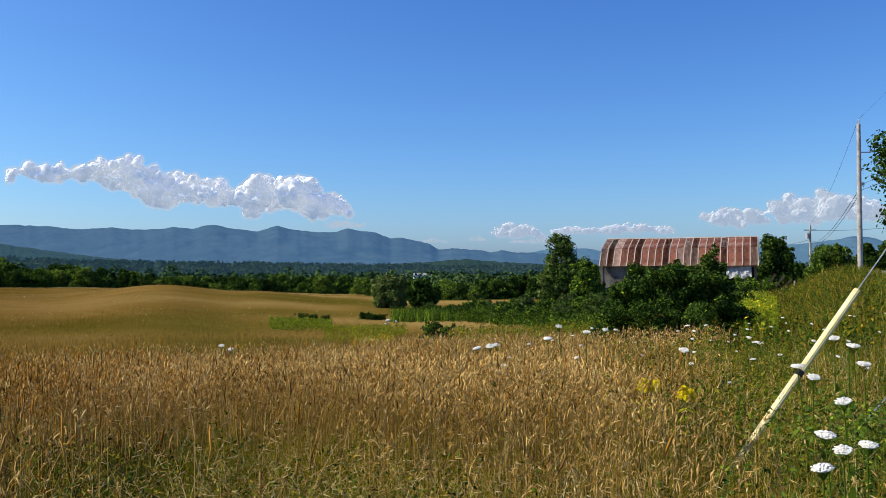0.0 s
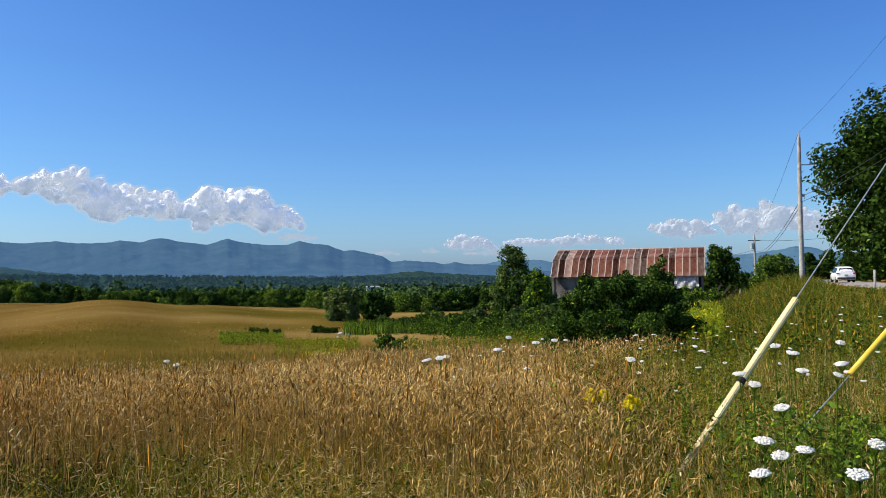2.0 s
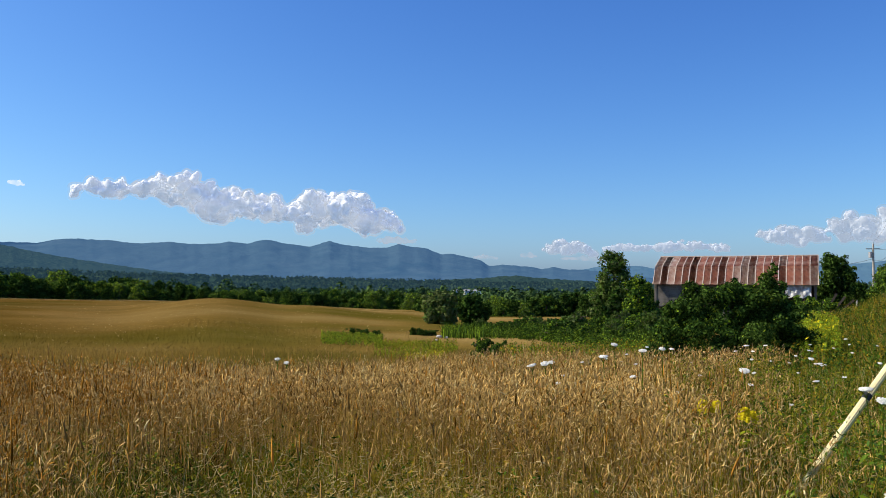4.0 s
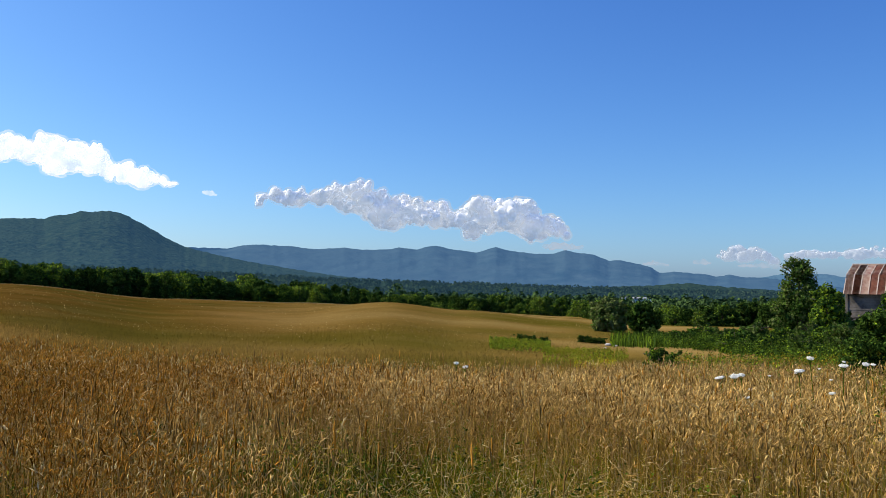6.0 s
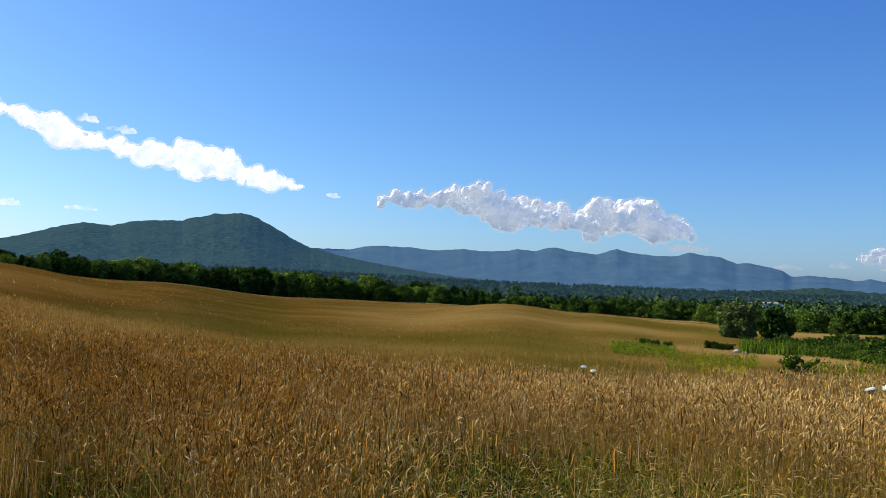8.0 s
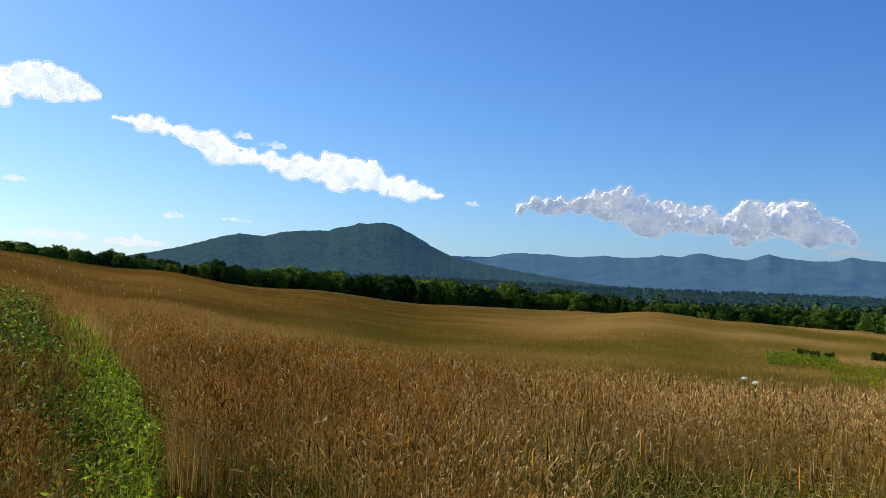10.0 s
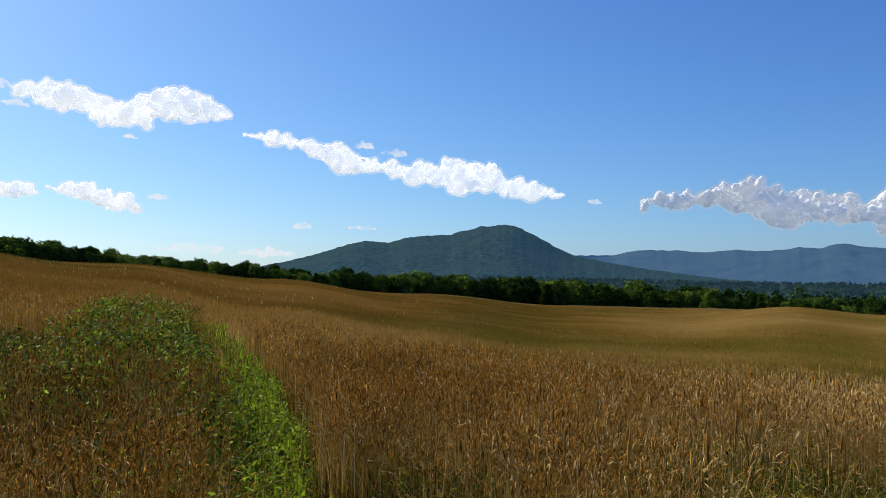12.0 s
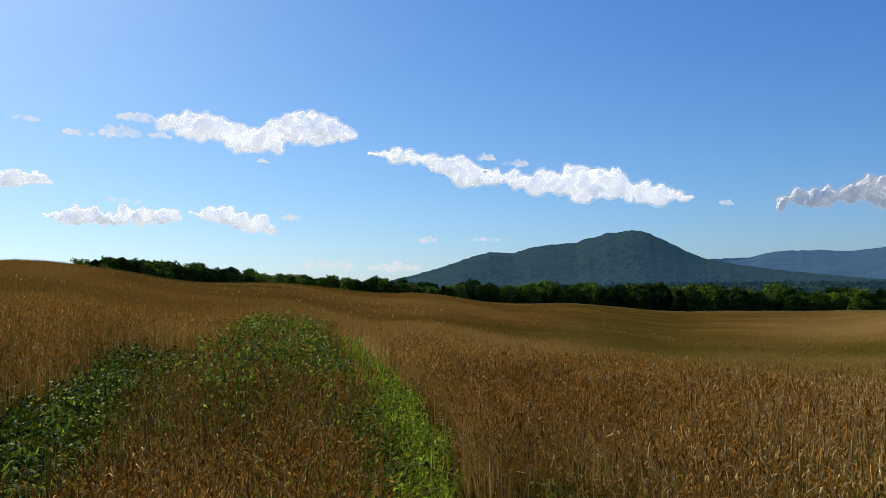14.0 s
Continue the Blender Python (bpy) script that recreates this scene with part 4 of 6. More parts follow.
# ================= leafy weeds =================
def weeds(name, label, g, spots, tall, leaf, per, mats, weights, bloom=None):
    """Upright leafy plants at the given places, joined: stems with many small leaves all the way up."""
    x, y = spots
    n = len(x)
    base = np.column_stack([x, y, ground(x, y) - 0.02])
    h = g.uniform(*tall, n)
    heap = Heap()
    lean = g.normal(0, 0.6, (n, 2))
    bend = np.abs(g.normal(0.12, 0.08, n))
    V, Q, T, tip, way = ribbons(base, lean, h, np.full(n, min(0.01, leaf * 0.16)), bend, g, 2)
    heap.add(V, Q, T, 0)
    idx = np.repeat(np.arange(n), per)
    s = g.uniform(0.12, 1.0, len(idx))
    p = base[idx] + np.column_stack([lean[idx] * (bend[idx] * s ** 2 * h[idx])[:, None], h[idx] * (s - 0.25 * bend[idx] * s ** 2.5)])
    out = frames_of(len(idx), g)
    p = p + out * (leaf * g.uniform(0.3, 1.1, len(idx)))[:, None]
    nn = out * 0.7 + np.array([0, 0, 0.7]) + g.normal(0, 0.5, (len(idx), 3))
    nn /= np.linalg.norm(nn, axis=1)[:, None]
    V, Q = leaves(p, nn, leaf * g.uniform(0.35, 0.75, len(idx)), g, 2.4)
    heap.add(V, Q, None, g.choice(len(mats), len(idx), p=weights))
    ob = new(name, heap.mesh(name, mats))
    return tagged(ob, label, "weeds", kind="stuff")


g = np.random.default_rng(31)


def chosen(g, az0, az1, r0, r1, n, mask):
    x, y = scatter(g, az0, az1, r0, r1, n)
    k = (mask(x, y) > g.uniform(0.1, 0.95, n)) & ~on_road(x, y)
    return x[k], y[k]


weeds("roadside_weeds", "dense green leafy weeds on the verge below the road", g, chosen(g, -46, -9, 3.0, 15, 5000, weedy), (0.35, 0.80), 0.028, 17,
      [MAT["blade"], MAT["leaf"], MAT["leaf_dark"], MAT["lush"]], [0.36, 0.2, 0.32, 0.12])
weeds("roadside_weeds", "dense green weeds in the ditch and on the bank", g, chosen(g, -34, -14, 15, 46, 6500, weedy), (0.3, 0.8), 0.062, 14,
      [MAT["blade"], MAT["leaf"], MAT["leaf_dark"], MAT["olive"]], [0.36, 0.14, 0.24, 0.26])
weeds("verge_weeds", "dark broad-leaved weeds at the verge's foot", g, chosen(g, -46, -20, 3.2, 9, 900, weedy), (0.4, 0.85), 0.024, 34,
      [MAT["leaf_dark"], MAT["blade"], MAT["leaf"]], [0.5, 0.25, 0.25])
weeds("verge_weeds", "tall upright yellow-green weeds among the hay", g, chosen(g, -21, -8.5, 6.5, 14, 2600, lambda x, y: 0.9 * smoothstep(0.3, 0.55, patchy(x, y, 0.7, 4.4)) * smoothstep(-8, -12, np.degrees(np.arctan2(-x, y)))), (0.55, 0.95), 0.026, 20,
      [MAT["hay_green"], MAT["leaf_yellow"], MAT["blade"], MAT["leaf_dark"]], [0.36, 0.16, 0.28, 0.2])
WEED = [MAT[k] for k in ("weed_leaf", "weed_dark", "lush", "olive")]
weeds("track_weeds", "leafy green weeds grown tall between the wheel ruts", g, chosen(g, 48, 90, 4.0, 24, 14000, between_ruts), (0.35, 0.9), 0.052, 18, WEED, [0.44, 0.26, 0.18, 0.12])
weeds("track_weeds", "brown and green weeds among the hay of the track", g, chosen(g, 50, 90, 3.0, 9.5, 7000, lambda x, y: smoothstep(0.2, -0.3, track(x, y)[1]) * smoothstep(-2.6, -1.8, track(x, y)[1]) * smoothstep(4, 1, track(x, y)[0])), (0.3, 0.62), 0.036, 14,
      WEED, [0.34, 0.16, 0.14, 0.36])
weeds("track_weeds", "bright green leafy plants filling the wheel rut", g, chosen(g, 45, 92, 2.5, 15, 5000, right_rut), (0.08, 0.36), 0.042, 12,
      [MAT["lush"], MAT["leaf_yellow"], MAT["weed_leaf"], MAT["weed_dark"]], [0.42, 0.08, 0.32, 0.18])
weeds("track_weeds", "dark green leafy plants in the farther wheel rut", g, chosen(g, 50, 92, 3, 16, 9000, left_rut), (0.2, 0.55), 0.05, 14,
      WEED, [0.36, 0.46, 0.08, 0.10])
# mostly dark leaves here, to stand in for the shade beside the track
weeds("track_weeds", "dark weeds beside the track", g, chosen(g, 60, 92, 3.0, 12, 2600, lambda x, y: smoothstep(-3.6, -4.2, track(x, y)[1]) * smoothstep(-6.5, -5.0, track(x, y)[1])), (0.3, 0.6), 0.036, 15,
      WEED, [0.2, 0.5, 0.05, 0.25])


# ================= trees and shrubs =================
def tube(points, radii, sides=7):
    """A tapered limb along points."""
    V, F = [], []
    for i, (p, r) in enumerate(zip(points, radii)):
        p = Vector(p)
        d = (Vector(points[min(i + 1, len(points) - 1)]) - Vector(points[max(i - 1, 0)])).normalized()
        u = d.orthogonal().normalized()
        w = d.cross(u)
        for k in range(sides):
            a = 2 * math.pi * k / sides
            V.append(p + (u * math.cos(a) + w * math.sin(a)) * r)
    for i in range(len(points) - 1):
        for k in range(sides):
            F.append((i * sides + k, i * sides + (k + 1) % sides, (i + 1) * sides + (k + 1) % sides, (i + 1) * sides + k))
    return np.array([v[:] for v in V]), np.array(F)


def crown_mesh(g, lumps, count, leaf, mats, weights, hollow=0.62):
    """Leaf clumps over uneven lumps (x, y, z, radius, height factor)."""
    L = np.array(lumps, float)
    area = L[:, 3] ** 2
    pick = g.choice(len(L), count, p=area / area.sum())
    d = g.normal(size=(count, 3))
    d /= np.linalg.norm(d, axis=1)[:, None]
    rad = L[pick, 3] * np.clip(g.normal(0.88, 0.17, count), hollow, 1.25)
    rad *= 1 + 0.16 * np.sin(d[:, 0] * 5 + pick) * np.sin(d[:, 1] * 6 + 2 * pick) * np.cos(d[:, 2] * 5)
    c = L[pick, :3] + d * rad[:, None] * np.column_stack([np.ones(count), np.ones(count), L[pick, 4]])
    nn = d + g.normal(0, 0.55, (count, 3)) + np.array([0, 0, 0.35])
    nn /= np.linalg.norm(nn, axis=1)[:, None]
    V, Q = leaves(c, nn, leaf * g.uniform(0.5, 1.3, count), g, 1.5)
    h = Heap()
    h.add(V, Q, None, g.choice(len(mats), count, p=weights))
    return h.mesh("crown", mats)


def lumps_for(g, height, width, low, n, pointed=0.0):
    """Uneven foliage masses: a core, boughs round it, and sprays at their ends."""
    out = [(0, 0, low + (height - low) * 0.42, width * 0.30, max(0.9, (height - low) / width * 1.1))]
    for i in range(n):
        u = (i + g.uniform(0, 1)) / n
        z = low + (height - low) * (0.06 + 0.84 * u)
        prof = math.sin(math.pi * min(0.97, 0.22 + 0.72 * u)) ** 0.6 * (1 - pointed * u)
        a = i * 2.4 + g.normal(0, 0.5)
        d = width * 0.36 * prof * g.uniform(0.5, 1.1)
        rr = width * g.uniform(0.11, 0.21) * (1 - 0.5 * pointed * u)
        rr = min(rr, (height - z) * 0.9 + 0.02 * width)
        out.append((math.cos(a) * d, math.sin(a) * d, z, rr, g.uniform(0.7, 1.05)))
        b, e = a + g.normal(0, 0.6), d + rr * g.uniform(0.4, 0.9)
        out.append((math.cos(b) * e, math.sin(b) * e, min(height * 0.97, z + rr * g.normal(0.3, 0.5)), rr * g.uniform(0.35, 0.6), g.uniform(0.6, 0.95)))
    return out


def tree(name, label, g, height, width, low, lumps, leaf_count, leaf, mats, weights, pointed=0.0, trunk=None, limbs=6, m=None, group="", category="tree"):
    t = thing(name, label, category, m, group)
    r0 = trunk or width * 0.035 + 0.05
    h = Heap()
    pts = [(0, 0, -0.4), (g.normal(0, .02) * height, 0, height * 0.3), (g.normal(0, .03) * height, g.normal(0, .03) * height, height * 0.62), (0, 0, height * 0.9)]
    V, F = tube(pts, [r0 * 1.25, r0, r0 * 0.6, r0 * 0.15])
    h.add(V, F, None, 0)
    for _ in range(limbs):
        s = g.uniform(0.22, 0.75)
        a = g.uniform(0, 2 * math.pi)
        z = height * s
        d = width * 0.38 * g.uniform(0.6, 1.0)
        V, F = tube([(0, 0, z), (math.cos(a) * d * 0.5, math.sin(a) * d * 0.5, z + height * 0.09), (math.cos(a) * d, math.sin(a) * d, z + height * 0.14)],
                    [r0 * 0.45, r0 * 0.3, r0 * 0.1], 5)
        h.add(V, F, None, 0)
    part("trunk", h.mesh("trunk", [MAT["bark"]], True), None, t, "rough grey-brown bark")
    part("crown", crown_mesh(g, lumps, leaf_count, leaf, mats, weights), None, t)
    return t


def stand(az, r, turn=0.0, scale=1.0, sink=0.15):
    """A pose on the ground at a bearing and distance."""
    p = toward(az) * r
    z = float(ground(p.x, p.y))
    return Matrix.Translation((p.x, p.y, z - sink)) @ Matrix.Rotation(turn, 4, "Z") @ Matrix.Scale(scale, 4)


GREEN = [MAT["leaf"], MAT["leaf_dark"], MAT["lush"]]
g = np.random.default_rng(41)

# single trees near the barn and the road
tree("poplar_tree", "slender green poplar tree beside the barn", g, 6.4, 3.4, 0.6, lumps_for(g, 6.4, 3.7, 0.5, 34, 0.22), 12000, 0.13, [MAT["leaf"], MAT["leaf_grey"], MAT["leaf_dark"]], [.45, .3, .25], m=stand(-6.9, 62))
tree("young_tree", "young leafy tree growing close to the poplar", g, 4.4, 3.0, 0.3, lumps_for(g, 4.4, 3.2, 0.3, 28, 0.5), 9000, 0.13, [MAT["leaf"], MAT["lush"], MAT["leaf_dark"]], [.55, .25, .2], m=stand(-8.6, 58))
tree("dark_tree", "dark bushy tree at the barn's end", g, 5.9, 3.7, 0.3, lumps_for(g, 5.9, 4.2, 0.2, 34, 0.15), 12000, 0.17, [MAT["leaf_dark"], MAT["leaf"]], [.7, .3], m=stand(-20.8, 84))
tree("round_tree", "round-crowned green tree beyond the bank", g, 4.6, 6.0, 0.2, lumps_for(g, 4.6, 6.0, 0.2, 36, 0.0), 14000, 0.2, GREEN, [.62, .3, .08], m=stand(-24.0, 120))
tree("maple_tree", "huge dark green maple tree across the road", g, 22, 19, 1.0, lumps_for(g, 22, 21, 0.3, 62, 0.0), 62000, 0.34, [MAT["leaf_dark"], MAT["leaf"], MAT["lush"]], [.90, .09, .01], trunk=0.45, limbs=12, m=stand(-32.4, 106))
for az, r, h, w in ((-26.2, 128, 4.2, 4.0), (-27.3, 132, 4.6, 4.2), (-28.6, 134, 4.4, 4.6), (-29.9, 130, 4.3, 4.8), (-22.0, 130, 3.4, 4.2)):
    tree("dark_tree", "dark spruce and brush behind the road", g, h, w, 0.2, lumps_for(g, h, w, 0.2, 16, 0.55), 2600, 0.34, [MAT["leaf_dark"], MAT["leaf"]], [.8, .2], m=stand(az, r))
tree("willow_bush", "grey-green willow at the meadow's foot", g, 3.9, 4.2, 0.1, lumps_for(g, 3.9, 4.2, 0.2, 26, 0.1), 6500, 0.24, [MAT["leaf_grey"], MAT["leaf"]], [.75, .25], m=stand(5.0, 92))
tree("willow_bush", "dark round willow at the meadow's foot", g, 3.6, 3.6, 0.1, lumps_for(g, 3.6, 3.6, 0.2, 22, 0.1), 5000, 0.24, [MAT["leaf"], MAT["leaf_dark"]], [.6, .4], m=stand(2.8, 95))
def clumped(g, lumps, each):
    """Breaks each rounded mass up into a dark core and clumps of leaves at its surface."""
    out = []
    for x, y, z, r, f in lumps:
        out.append((x, y, z, r * 0.62, f))
        for d in g.normal(size=(each, 3)):
            d = d / np.linalg.norm(d) * r * g.uniform(0.72, 1.0)
            out.append((x + d[0], y + d[1], max(0.1, z + d[2]), r * g.uniform(0.24, 0.42), 0.8))
    return out


tree("shrub", "big dark leafy shrub in front of the barn", g, 2.75, 4.0, 0.0, clumped(g, [(x, y, z, r, 1.0) for x, y, z, r in (
    (-1.5, 0, 0.8, 0.7), (-1.2, 0.1, 1.75, 0.62), (-0.7, 0, 2.05, 0.55), (-0.2, 0.1, 1.6, 0.8), (0.3, 0, 2.1, 0.6), (0.8, 0.1, 1.75, 0.75), (1.2, 0, 2.15, 0.5), (1.45, 0, 1.5, 0.65), (1.7, 0.1, 0.8, 0.62),
    (0.5, -0.2, 0.8, 0.95), (-0.5, -0.3, 0.8, 0.95), (1.05, -0.05, 2.65, 0.26), (1.2, 0, 2.95, 0.16), (-1.0, 0, 2.3, 0.24), (-1.85, 0, 0.5, 0.45), (1.9, 0, 0.5, 0.45), (0.1, 0, 2.45, 0.22), (-1.6, 0.1, 1.75, 0.25))], 9),
     52000, 0.054, [MAT["leaf"], MAT["leaf_dark"], MAT["lush"]], [.46, .50, .04], limbs=0, m=stand(-14.1, 25, -0.25, 1.0), category="shrub")
tree("small_shrub", "small round green bush standing in the hay", g, 0.95, 1.3, 0.0, clumped(g, lumps_for(g, 1.0, 1.5, 0.05, 10), 4), 6500, 0.05, GREEN, [.55, .3, .15], m=stand(2.0, 29), category="shrub", limbs=4)

# belt of brush below the meadow
kinds = []
for h, w, mats, wts, lab in ((1.5, 2.6, GREEN, [.56, .22, .22], "leafy green shrub in the brush belt"), (1.2, 2.4, [MAT["leaf_dark"], MAT["leaf"]], [.6, .4], "dark green shrub in the brush belt"),
                             (1.7, 2.2, [MAT["leaf"], MAT["leaf_grey"]], [.6, .4], "bushy green shrub in the brush belt")):
    kinds.append(tree("brush_shrub", lab, g, h, w, 0.0, clumped(g, lumps_for(g, h, w, 0.0, 12), 5), 3800, 0.09, mats, wts, limbs=3, m=stand(-3 - 2.2 * len(kinds), 52 + 3 * len(kinds), 0.4), group="shrubs of the brush belt", category="shrub"))
for k in range(84):
    az = g.uniform(-10.5, 3.0)
    r = g.uniform(46, 78)
    if r < np.interp(az, [-10, -6, -3, 0, 2.5], [42, 45, 51, 61, 67]):
        continue
    sc = g.uniform(0.55, 1.15) * (0.75 if r < 50 else 1.0)
    copy_thing(kinds[k % 3], stand(az, r, g.uniform(0, 6.3), sc))
for az, r, sc in ((6.2, 66, 0.55), (6.8, 67, 0.6), (5.6, 66, 0.5), (11.0, 66, 0.5), (10.2, 65, 0.5), (9.4, 66, 0.42), (-11, 40, 0.6), (-18.8, 40, 0.8), (-10, 34, 0.55), (-17.6, 36, 0.6)):
    copy_thing(kinds[1], stand(az, r, g.uniform(0, 6.3), sc))

# wood along the far side of the meadow
protos = []
for h, w, p, mats, wts, lab in (
        (10.0, 8.8, 0.05, GREEN, [.6, .25, .15], "leafy green maple at the meadow's edge"),
        (10.0, 7.0, 0.25, [MAT["leaf"], MAT["leaf_dark"]], [.5, .5], "tall green ash at the meadow's edge"),
        (10.0, 5.6, 0.5, [MAT["leaf_dark"], MAT["leaf"]], [.85, .15], "dark pine at the meadow's edge"),
        (10.0, 9.4, 0.0, [MAT["leaf"], MAT["lush"], MAT["leaf_grey"]], [.55, .25, .2], "broad light green tree at the meadow's edge"),
        (10.0, 7.8, 0.1, [MAT["leaf_dark"], MAT["leaf"]], [.6, .4], "dark green beech at the meadow's edge")):
    protos.append(tree("woodland_tree", lab, g, h, w, 0.3, lumps_for(g, h, w, 0.0, 34, p), 5200, 0.40, mats, wts, m=stand(30 + 5 * len(protos), 235, 1.0), group="trees along the meadow's edge"))
TOPS = [(-12, -0.5), (-4.9, -0.6), (-1.3, -0.95), (4, -0.9), (8, -0.75), (12.4, -0.7), (18, -0.75), (22, -0.3), (24, 0.0), (28, 0.28), (33.5, 0.55), (39, 0.95), (44, 1.12), (47, 1.15),
        (53, 1.55), (56, 1.9), (61, 2.27), (64, 2.55), (67, 3.05), (71.8, 3.45), (74.3, 3.9), (75.9, 3.5), (77, 2.9)]
for row in range(2):
    az = -11.5 + row * 0.37
    while az < 76.3:
        r = float(np.interp(az, [-12, 5, 8, 20, 50, 62, 70, 77], [150, 150, 200, 206, 204, 185, 150, 125])) + row * 9 + g.uniform(-3, 3)
        top = EYE_HEIGHT + r * math.tan(radians(float(np.interp(az, [a for a, _ in TOPS], [e for _, e in TOPS]))))
        p = toward(az) * r
        tall = top - float(ground(p.x, p.y))
        sc = max(0.28, tall / 10.0 * (g.uniform(0.58, 1.04) if row == 0 else g.uniform(0.78, 1.12)))
        aim, sc = 10 * sc * (1.15 if az > 64 else 1.0), max(sc, 0.52)
        copy_thing(protos[int(g.integers(0, 5))], stand(az, r, g.uniform(0, 6.3), sc, 0.3 + max(0.0, 10 * sc - aim)))
        az += g.uniform(0.5, 1.05) * sc * 6.0 / r * 57.3 / 1.3 * (0.5 if az > 57 else 0.9)


def far_woods():
    """Canopy of the valley: heaps of leaf clumps, too many and too far to count."""
    g = np.random.default_rng(51)
    heap = Heap()
    for r0, r1, n, per, size in ((232, 420, 760, 160, 0.58), (420, 800, 1400, 36, 1.6), (800, 1900, 2200, 14, 3.6)):
        x, y = scatter(g, -34, 66, r0, r1, n)
        z = ground(x, y)
        hgt = g.uniform(6, 9, n) if r0 < 400 else g.uniform(7, 12, n) * (0.8 + 0.4 * patchy(x, y, 0.01, 2))
        wid = g.uniform(3.0, 5.0, n) * (1 + r0 / 1500)
        idx = np.repeat(np.arange(n), per)
        m = len(idx)
        u = g.uniform(0, 1, m)
        pointy = (idx % 4 == 0)
        wd = wid[idx] * np.where(pointy, 1.0 - 0.85 * u, np.sqrt(1.02 - u ** 2.5)) * g.uniform(0.55, 1.08, m)
        d = frames_of(m, g)
        c = np.column_stack([x[idx] + d[:, 0] * wd, y[idx] + d[:, 1] * wd, z[idx] + hgt[idx] * u])
        nn = unit_rows(d + g.normal(0, 0.4, (m, 3)) + np.column_stack([np.zeros((m, 2)), 0.2 + 0.8 * u]))
        V, Q = leaves(c, nn, size * g.uniform(0.7, 1.5, m), g, 1.4)
        dark = (idx * 7919 % 10) < 5
        heap.add(V, Q, None, np.where(dark, 1, 0))
    ob = new("far_woods", heap.mesh("far_woods", [MAT["far_leaf"], MAT["far_leaf_dark"]]))
    tagged(ob, "dense dark green woods filling the valley", "woods", kind="stuff")


def foothill_woods():
    """Crowns standing all over the foothills, too many and too far to count."""
    g = np.random.default_rng(52)
    grid, us = FOOTHILLS
    k, n = grid.shape[:2]
    top = int(np.searchsorted(us, 1.0))
    count, per = 11000, 9
    i, j = g.integers(12, top + 1, count), g.integers(0, n - 1, count)
    f = g.uniform(0, 1, (count, 1))
    foot = grid[i, j] * (1 - f) + grid[i, j + 1] * f + np.column_stack([g.normal(0, 6, (count, 2)), np.zeros(count)])
    tall, wide = g.uniform(2.5, 5.5, count), g.uniform(3.0, 5.5, count)
    idx = np.repeat(np.arange(count), per)
    m = len(idx)
    u = g.uniform(0, 1, m)
    d = frames_of(m, g)
    spread = wide[idx] * np.where(idx % 7 == 0, 1.0 - 0.8 * u, np.sqrt(1.02 - u ** 2.5)) * g.uniform(0.4, 1.0, m)
    c = foot[idx] + np.column_stack([d[:, 0] * spread, d[:, 1] * spread, tall[idx] * u])
    nn = unit_rows(d + g.normal(0, 0.4, (m, 3)) + np.column_stack([np.zeros((m, 2)), 0.2 + 0.8 * u]))
    V, Q = leaves(c, nn, g.uniform(1.6, 3.4, m), g, 1.3)
    heap = Heap()
    heap.add(V, Q, None, np.where(idx * 7919 % 10 < 5, 1, 0))
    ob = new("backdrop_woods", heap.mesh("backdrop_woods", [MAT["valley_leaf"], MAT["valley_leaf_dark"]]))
    tagged(ob, "hazy dark green woods on the foothills", "woods", kind="stuff")


MAT["far_leaf"] = material("far_leaf", (0.045, 0.085, 0.025), (0.08, 0.13, 0.04), 0.02, 0.9, island=0.35, spec=0.0)
MAT["far_leaf_dark"] = material("far_leaf_dark", (0.022, 0.05, 0.02), (0.045, 0.08, 0.03), 0.02, 0.9, island=0.35, spec=0.0)
far_woods()
foothill_woods()


# ================= more plants in their places =================
g = np.random.default_rng(61)


def within(az0, az1, r0, r1, n, soft=0.8):
    x, y = scatter(g, az0, az1, r0, r1, n)
    k = patchy(x, y, soft, 7.0) > g.uniform(0.05, 0.55, n)
    return x[k], y[k]


weeds("fern_patch", "bright yellow-green fern patch in the meadow", g, within(9.0, 13.2, 50, 62, 1000, 0.4), (0.2, 0.45), 0.07, 20, [MAT["lush"], MAT["leaf_yellow"], MAT["leaf"], MAT["hay_green"]], [.3, .12, .33, .25])
weeds("fern_patch", "strip of lush green weeds in the meadow", g, within(3.8, 9.6, 38, 54, 900, 0.45), (0.15, 0.4), 0.055, 18, [MAT["lush"], MAT["leaf_yellow"], MAT["blade"], MAT["hay_green"]], [.15, .15, .25, .45])
weeds("goldenrod_stand", "low yellow-flowering weeds at the edge of the hay", g, within(4.6, 7.4, 33, 39, 260, 0.6), (0.2, 0.42), 0.05, 16, [MAT["hay_green"], MAT["leaf_yellow"], MAT["goldenrod"]], [.5, .3, .2])
weeds("goldenrod_stand", "stand of yellow-green goldenrod beside the shrub", g, within(-20.6, -18.3, 24, 42, 1100, 0.5), (0.5, 0.95), 0.075, 22, [MAT["leaf_yellow"], MAT["lush"], MAT["goldenrod"]], [.62, .3, .08])
def brush_edge(az):
    """How near the brush comes along a bearing."""
    return np.interp(az, [-10, -6, -3, 0, 2.5], [36, 39, 46, 57, 63])


def in_brush(az0, az1, r0, r1, n, soft):
    x, y = within(az0, az1, r0, r1, n, soft)
    k = np.hypot(x, y) > brush_edge(np.degrees(np.arctan2(-x, y)))
    return x[k], y[k]


